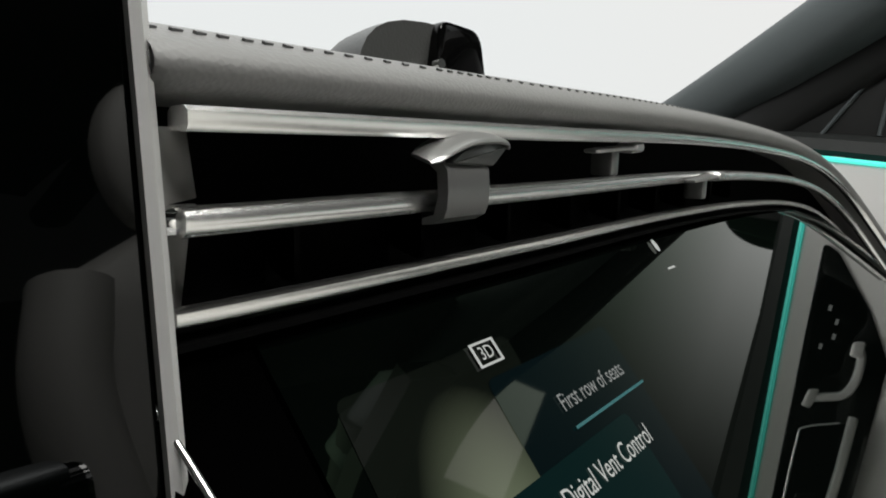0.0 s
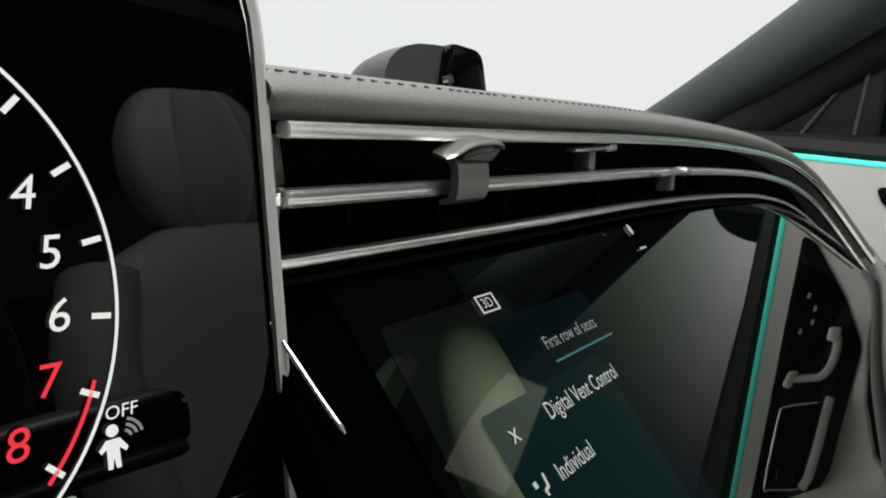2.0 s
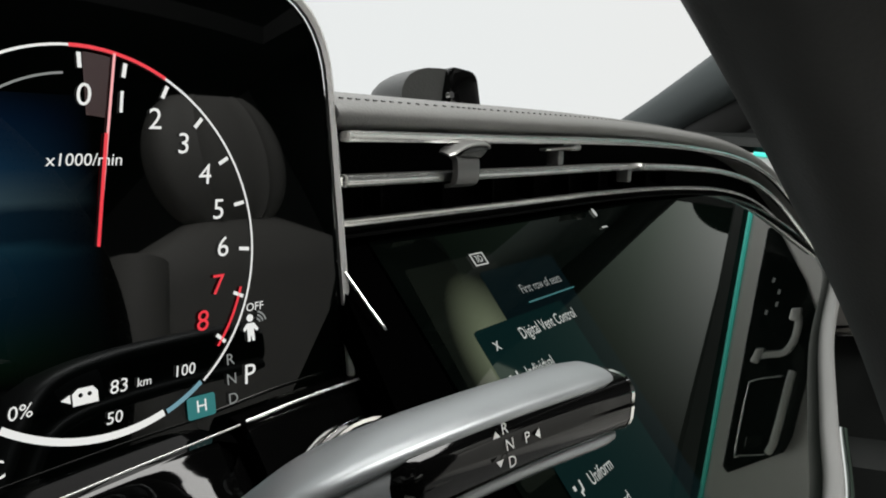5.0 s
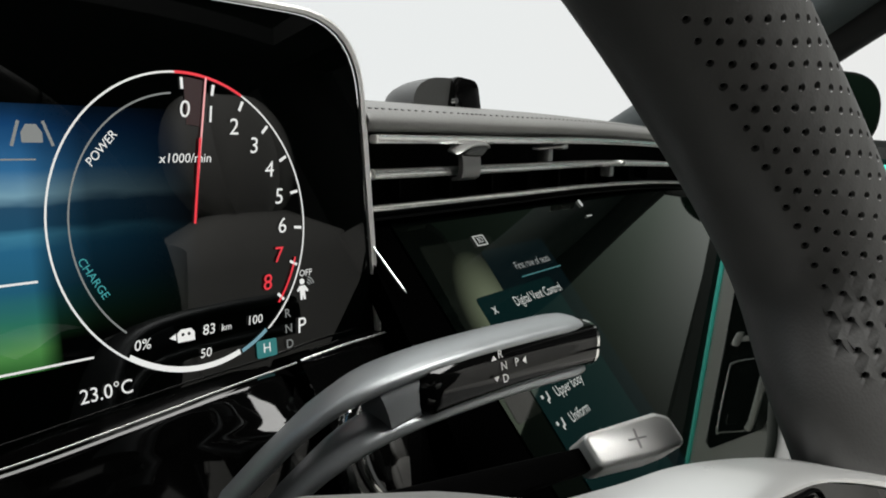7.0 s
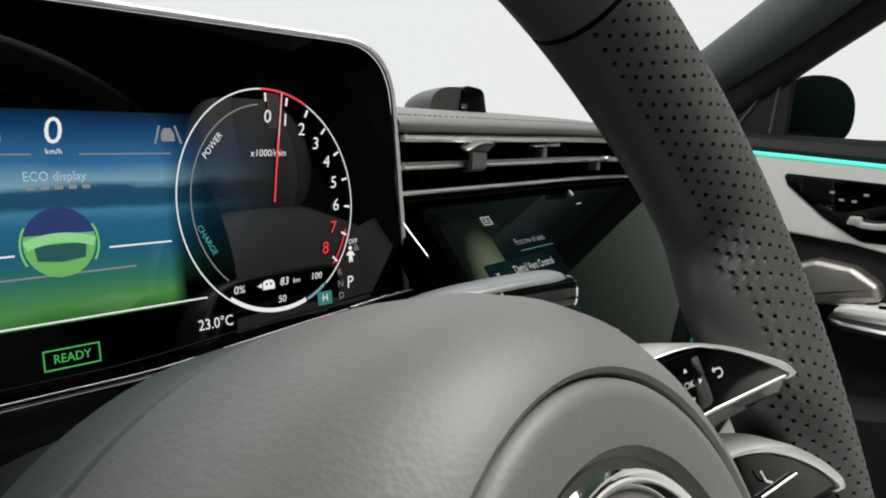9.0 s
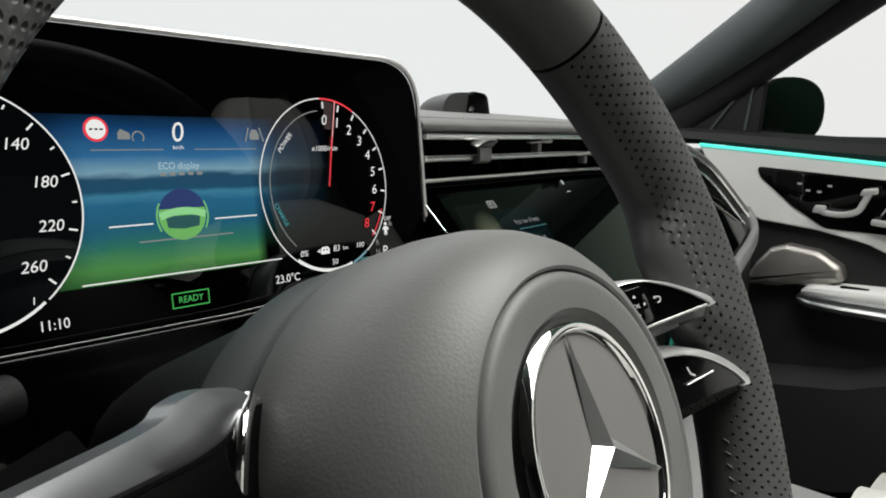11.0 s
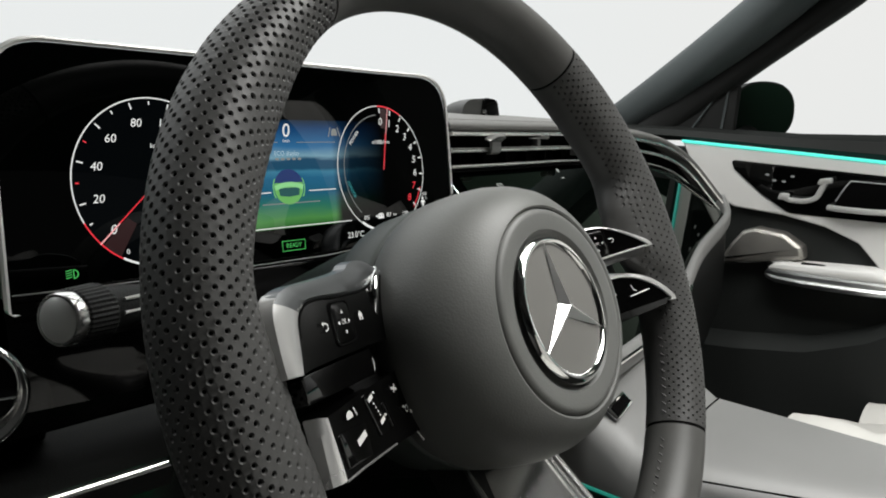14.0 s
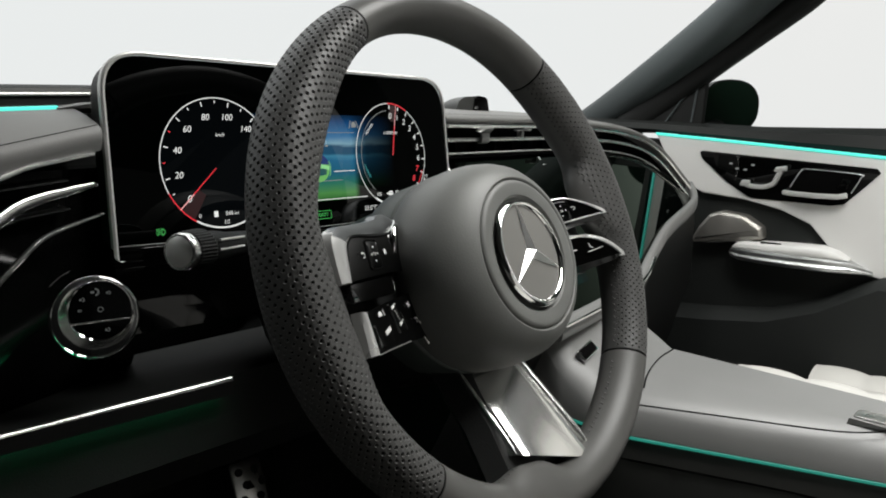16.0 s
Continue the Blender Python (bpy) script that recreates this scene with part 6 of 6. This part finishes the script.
# ---- front seats ----
def seat(x, y, label, lift=0.0):
    st = thing("car_seat", label, "car seat", (x, y, 0.38), group="front seats")
    rings = []
    for i in range(61):
        t = i / 60
        yy = y + 0.30 - 0.54 * t
        k = 1 - 0.16 * (1 - math.sin(math.pi * min(1, t * 2.2) / 2)) ** 2
        roll = abs(math.sin(math.pi * (yy + 0.147) / 0.074)) ** 0.45      # stitched rolls across the cushion
        rings.append([(x + a * k, yy, 0.600 + 0.2 * lift - 0.03 * t + b * k * (1 if b < 0 else 0.90 + 0.10 * roll) + 0.02 * abs(a / 0.23) ** 2) for a, b in oval(0.205, 0.085, 34, 3.4)])
    part("cushion", loft(rings), SEAT, st)
    for s in (-1, 1):
        ys = [y + 0.27 - 0.47 * k / 60 for k in range(61)]
        roll = [0.88 + 0.12 * abs(math.sin(math.pi * (q + 0.147) / 0.074)) ** 0.5 for q in ys]
        part("side_bolster", sweep([(x + s * (0.205 - (0.75 * lift if s < 0 else 0)), q, 0.668 + (lift if s < 0 else -0.02)) for q in ys], oval(0.055, 0.050, 22), scale=roll), SEAT, st, "stitched side bolster")
        part("back_bolster", sweep(spline([(x + s * 0.20, y - 0.24, 0.75), (x + s * 0.215, y - 0.30, 0.95), (x + s * 0.18, y - 0.34, 1.08)], 6), oval(0.050, 0.060, 16), up=(0, 1, 0)), SEAT, st)
    rings = []
    for i in range(12):
        t = i / 11
        z = 0.64 + 0.50 * t
        w = 0.225 - 0.055 * t ** 3
        k = 1 if t < 0.9 else math.sqrt(max(0.02, 1 - ((t - 0.9) / 0.1) ** 2)) * 0.6 + 0.4
        rings.append([(x + a, y - 0.24 - 0.12 * t + b, z) for a, b in oval(w * k, 0.065 * k, 28, 3)])
    part("backrest", loft(rings), SEAT, st)
    rings = []
    for i in range(25):
        t = i / 24
        k = math.sin(math.pi * (0.06 + 0.88 * t)) ** 0.3
        rings.append([(x + a * k, y - 0.36 - 0.03 * t + b * k + (0.004 if abs(abs(a) - 0.055) < 0.006 else 0), 1.14 + 0.205 * t) for a, b in oval(0.115, 0.052, 60, 3.4)])
    part("headrest", loft(rings), SEAT, st)
    for s in (-1, 1):
        part("headrest_post", sweep([(x + s * 0.06, y - 0.37, 1.08), (x + s * 0.06, y - 0.375, 1.18)], oval(0.007, 0.007, 10)), CHROME, st)
    return st


seat(0.56, -0.34, "pale leather passenger seat beside the console", 0.066)
seat(-0.115, -0.72, "pale leather driver seat behind the wheel")

# ---- passenger door ----
DX = 0.855
door = thing("passenger_door", "closed passenger door with light grey trim and armrest", "car door", (DX, 0.0, 0.45))


def dm(x=DX):
    """Door frame: local x runs to the rear, y up, z into the cabin."""
    return Matrix(((0, 0, -1, x), (-1, 0, 0, 0), (0, 1, 0, 0), (0, 0, 0, 1)))


DMX = dm()
part("door_panel", slab([(-0.45, 0.42), (0.95, 0.42), (0.95, 1.0), (-0.45, 1.066)], 0.05, DMX, 0.003, 2, 0.0), PAD_DARK, door, "dark inner door panel", smooth=False)
part("sill_trim", loft([[DMX @ Vector((x, h + b * k, a)) for a, b in ((-0.05, 0.0), (0.006, 0.0), (0.012, 0.010), (0.006, 0.030), (-0.012, 0.040), (-0.05, 0.042))] for x, h, k in ((-0.45, 1.080, 0.5), (-0.28, 1.072, 0.55), (-0.10, 1.0585, 0.65), (0.11, 1.042, 1.05), (0.95, 0.986, 1.3))]), PAD_DARK, door, "dark window sill trim")
part("light_line", sweep([DMX @ Vector((x, h - 0.001, 0.012)) for x, h in ((-0.281, 1.0705), (-0.066, 1.0545), (0.114, 1.0405), (0.95, 0.985))], oval(0.0025, 0.0025, 8), up=(1, 0, 0)), TEAL, door, "teal ambient light line")
trim = [(-0.281, 1.0675), (-0.066, 1.0515), (0.114, 1.0375), (0.95, 0.982), (0.95, 0.80), (0.30, 0.815), (0.137, 0.838), (0.094, 0.844), (0.070, 0.860), (0.046, 0.887), (0.017, 0.919), (-0.035, 0.940), (-0.100, 0.953), (-0.179, 0.960), (-0.235, 0.985)]
part("trim_panel", slab(trim, 0.014, DMX, 0.003, 3, 0.012), TRIM_GREY, door, "light grey leather trim panel", smooth=False)
ctl = [(-0.191, 1.040), (0.112, 1.0205), (0.118, 1.013), (0.068, 0.958), (0.047, 0.954), (-0.090, 0.957), (-0.135, 0.984), (-0.184, 1.024)]
part("control_panel", slab(rounded(ctl, [0.006, 0.003, 0.003, 0.01, 0.01, 0.03, 0.03, 0.01]), 0.012, DMX, 0.001, 2, 0.014), GLOSS, door, "glossy black control panel")
part("seat_switch", sweep(spline([DMX @ Vector((x, y, 0.020)) for x, y in ((-0.098, 0.984), (-0.088, 0.9795), (-0.066, 0.979), (-0.049, 0.985), (-0.042, 0.998), (-0.036, 1.012))], 4), oval(0.0042, 0.0052, 12, 3), up=(1, 0, 0)), FRAME_SILVER, door, "chrome seat adjusting switch")
part("switch_head", slab(rounded([(-0.048, 1.006), (-0.026, 1.010), (-0.026, 1.019), (-0.044, 1.016)], 0.003), 0.006, DMX, 0.0015, 2, 0.026), FRAME_SILVER, door)
part("switch_head", slab(rounded([(-0.106, 0.979), (-0.088, 0.979), (-0.088, 0.990), (-0.102, 0.990)], 0.003), 0.006, DMX, 0.0015, 2, 0.026), FRAME_SILVER, door)
for x, y in ((-0.128, 1.018), (-0.088, 1.017), (-0.116, 1.009), (-0.101, 1.008)):
    part("memory_sign", bar(x - 0.003, y, x + 0.003, y, 0.003, 0.0146, DMX), GREY_LIT, door, smooth=False)
part("handle_bowl", slab(rounded([(-0.026, 0.968), (-0.002, 1.014), (0.093, 1.009), (0.073, 0.966)], [0.004, 0.016, 0.006, 0.008]), 0.003, DMX, 0.001, 2, 0.0165), MATT, door, "recess behind the handle")
part("handle_bezel", sweep(spline([DMX @ Vector((x, y, 0.0175)) for x, y in ((-0.020, 0.982), (-0.004, 1.011), (0.010, 1.0145), (0.088, 1.0100), (0.090, 1.004), (0.078, 0.978))], 4), oval(0.0008, 0.0010, 8), up=(1, 0, 0)), SATIN, door, "thin metal outline")
part("door_handle", sweep([DMX @ Vector((x, y, z)) for x, y, z in ((-0.028, 0.972, 0.018), (-0.015, 0.9715, 0.026), (0.025, 0.9705, 0.028), (0.060, 0.971, 0.026), (0.072, 0.974, 0.020))], oval(0.0045, 0.0058, 12, 3), up=(1, 0, 0)), FRAME_SILVER, door, "satin silver door handle")
part("lock_button", slab(rounded([(0.055, 0.985), (0.070, 0.984), (0.078, 1.001), (0.064, 1.002)], 0.002), 0.003, DMX, 0.0008, 2, 0.0195), GLOSS, door, "small dark lock button")
# speaker and armrest
spk = [(-0.196, 0.862), (-0.178, 0.897), (-0.159, 0.922), (-0.137, 0.930), (-0.092, 0.925), (-0.061, 0.906), (-0.056, 0.884), (-0.10, 0.874)]
part("speaker_edge", sweep([DMX @ Vector((x, y, 0.0262)) for x, y in ((-0.193, 0.8635), (-0.150, 0.8685), (-0.105, 0.8755), (-0.074, 0.881))], oval(0.0014, 0.0014, 8), up=(1, 0, 0)), BRIGHT, door, "bright lower edge")
part("speaker_cover", slab(rounded(spk, 0.010), 0.03, DMX, 0.010, 4, 0.026), mat("speaker_mesh_metal", (0.40, 0.385, 0.355), 0.30, 0.85, bump=0.35, bscale=1600, vary=0.2, vscale=18), door, "pierced metal speaker cover")
rest = []
for x, zt, zb, o in ((-0.108, 0.868, 0.8645, 0.030), (-0.100, 0.874, 0.8655, 0.038), (-0.085, 0.877, 0.866, 0.043), (0.0, 0.881, 0.866, 0.046), (0.05, 0.883, 0.8665, 0.046), (0.07, 0.877, 0.866, 0.041), (0.088, 0.867, 0.8645, 0.030)):
    rest.append([DMX @ Vector((x, z, a)) for a, z in ((0.0, zb), (o * 0.95, zb), (o, zb + 0.3 * (zt - zb)), (o * 0.97, zb + 0.8 * (zt - zb)), (o * 0.90, zt), (0.0, zt + 0.002))])
part("armrest", loft(rest), TRIM_GREY, door, "pale grey armrest")
rest = []
for x, zt, zb, o in ((-0.117, 0.857, 0.852, 0.020), (-0.109, 0.8635, 0.847, 0.034), (-0.095, 0.8655, 0.844, 0.044), (-0.05, 0.8658, 0.8425, 0.050), (0.0, 0.8658, 0.842, 0.050), (0.05, 0.8658, 0.842, 0.047), (0.09, 0.864, 0.843, 0.036), (0.122, 0.850, 0.843, 0.014)):
    h = zt - zb
    rest.append([DMX @ Vector((x, zb + v * h, a * o)) for a, v in ((0, 0), (0.75, 0), (0.95, 0.15), (1.0, 0.36), (0.97, 0.50), (0.90, 0.58), (0.95, 0.70), (0.99, 0.86), (0.96, 1.0), (0, 1.0))])
part("armrest_band", loft(rest), SATIN, door, "polished silver band under the armrest")
part("window_switch", slab(rounded([(-0.058, 0.0), (-0.022, 0.0), (-0.022, 0.012), (-0.058, 0.012)], 0.005), 0.006, Matrix(((0, 1, 0, DX - 0.034), (-1, 0, 0, 0), (0, 0, 1, 0.8812), (0, 0, 0, 1))), 0.001, 2, 0.0), MATT, door, "dark window switch")
part("door_pocket", loft([[DMX @ Vector((x, h + b, a)) for a, b in ((0.0, 0.02), (0.030, 0.012), (0.045, 0.0), (0.048, -0.15), (0.0, -0.2))] for x, h in ((-0.27, 0.712), (-0.15, 0.722), (-0.036, 0.739), (0.05, 0.772), (0.10, 0.803), (0.139, 0.826), (0.5, 0.835))]), PAD_DARK, door, "dark door pocket")
# window frame, corner panel between windscreen pillar and door glass
part("window_frame", sweep(spline([(0.885, 0.37, 1.080), (0.880, 0.292, 1.136), (0.868, 0.187, 1.208), (0.855, 0.108, 1.257), (0.84, 0.03, 1.304), (0.80, -0.10, 1.385), (0.785, -0.3, 1.425), (0.785, -0.7, 1.430)], 6), oval(0.020, 0.030, 16, 3)), BLACK, door, "dark window frame")
part("corner_panel", slab(rounded([(-0.33, 1.070), (-0.203, 1.070), (-0.196, 1.190), (-0.225, 1.190), (-0.30, 1.135)], 0.004), 0.012, dm(0.868), 0.002), BLACK, door, "black corner panel by the mirror")
part("corner_rim", sweep([dm(0.868) @ Vector((x, y, 0.002)) for x, y in ((-0.275, 1.092), (-0.235, 1.148), (-0.214, 1.160), (-0.222, 1.092))], oval(0.0022, 0.0022, 8), up=(1, 0, 0)), PILLAR, door, "raised edge of a small speaker")

# ---- door mirror outside ----
mir = thing("door_mirror", "dark door mirror outside the passenger window", "door mirror", (1.0, 0.19, 1.05))


MC = Matrix.Translation((1.0, 0.20, 1.126)) @ Matrix.Rotation(radians(-32), 4, "Z")


def mirror_ring(k, y):
    """The mirror's rounded outline, scaled by k, at depth y; it is turned towards the driver."""
    return [MC @ Vector((a * k, y, b * k)) for a, b in oval(0.068, 0.054, 36, 2.4)]


rings = []
for i in range(9):
    t = i / 8
    rings.append(mirror_ring(math.sqrt(max(0.03, 1 - t ** 2.2)), 0.09 * t))
part("shell", loft(rings), BLACK, mir, "black mirror shell")
part("mirror_glass", loft([mirror_ring(0.94, -0.001), mirror_ring(0.93, -0.002)]), MIRROR, mir, "mirror glass with a dark green reflection in its colour")
part("foot", sweep([(0.88, 0.24, 1.062), (0.92, 0.22, 1.075), (0.96, 0.21, 1.088)], oval(0.02, 0.012, 12)), BLACK, mir, "black foot")
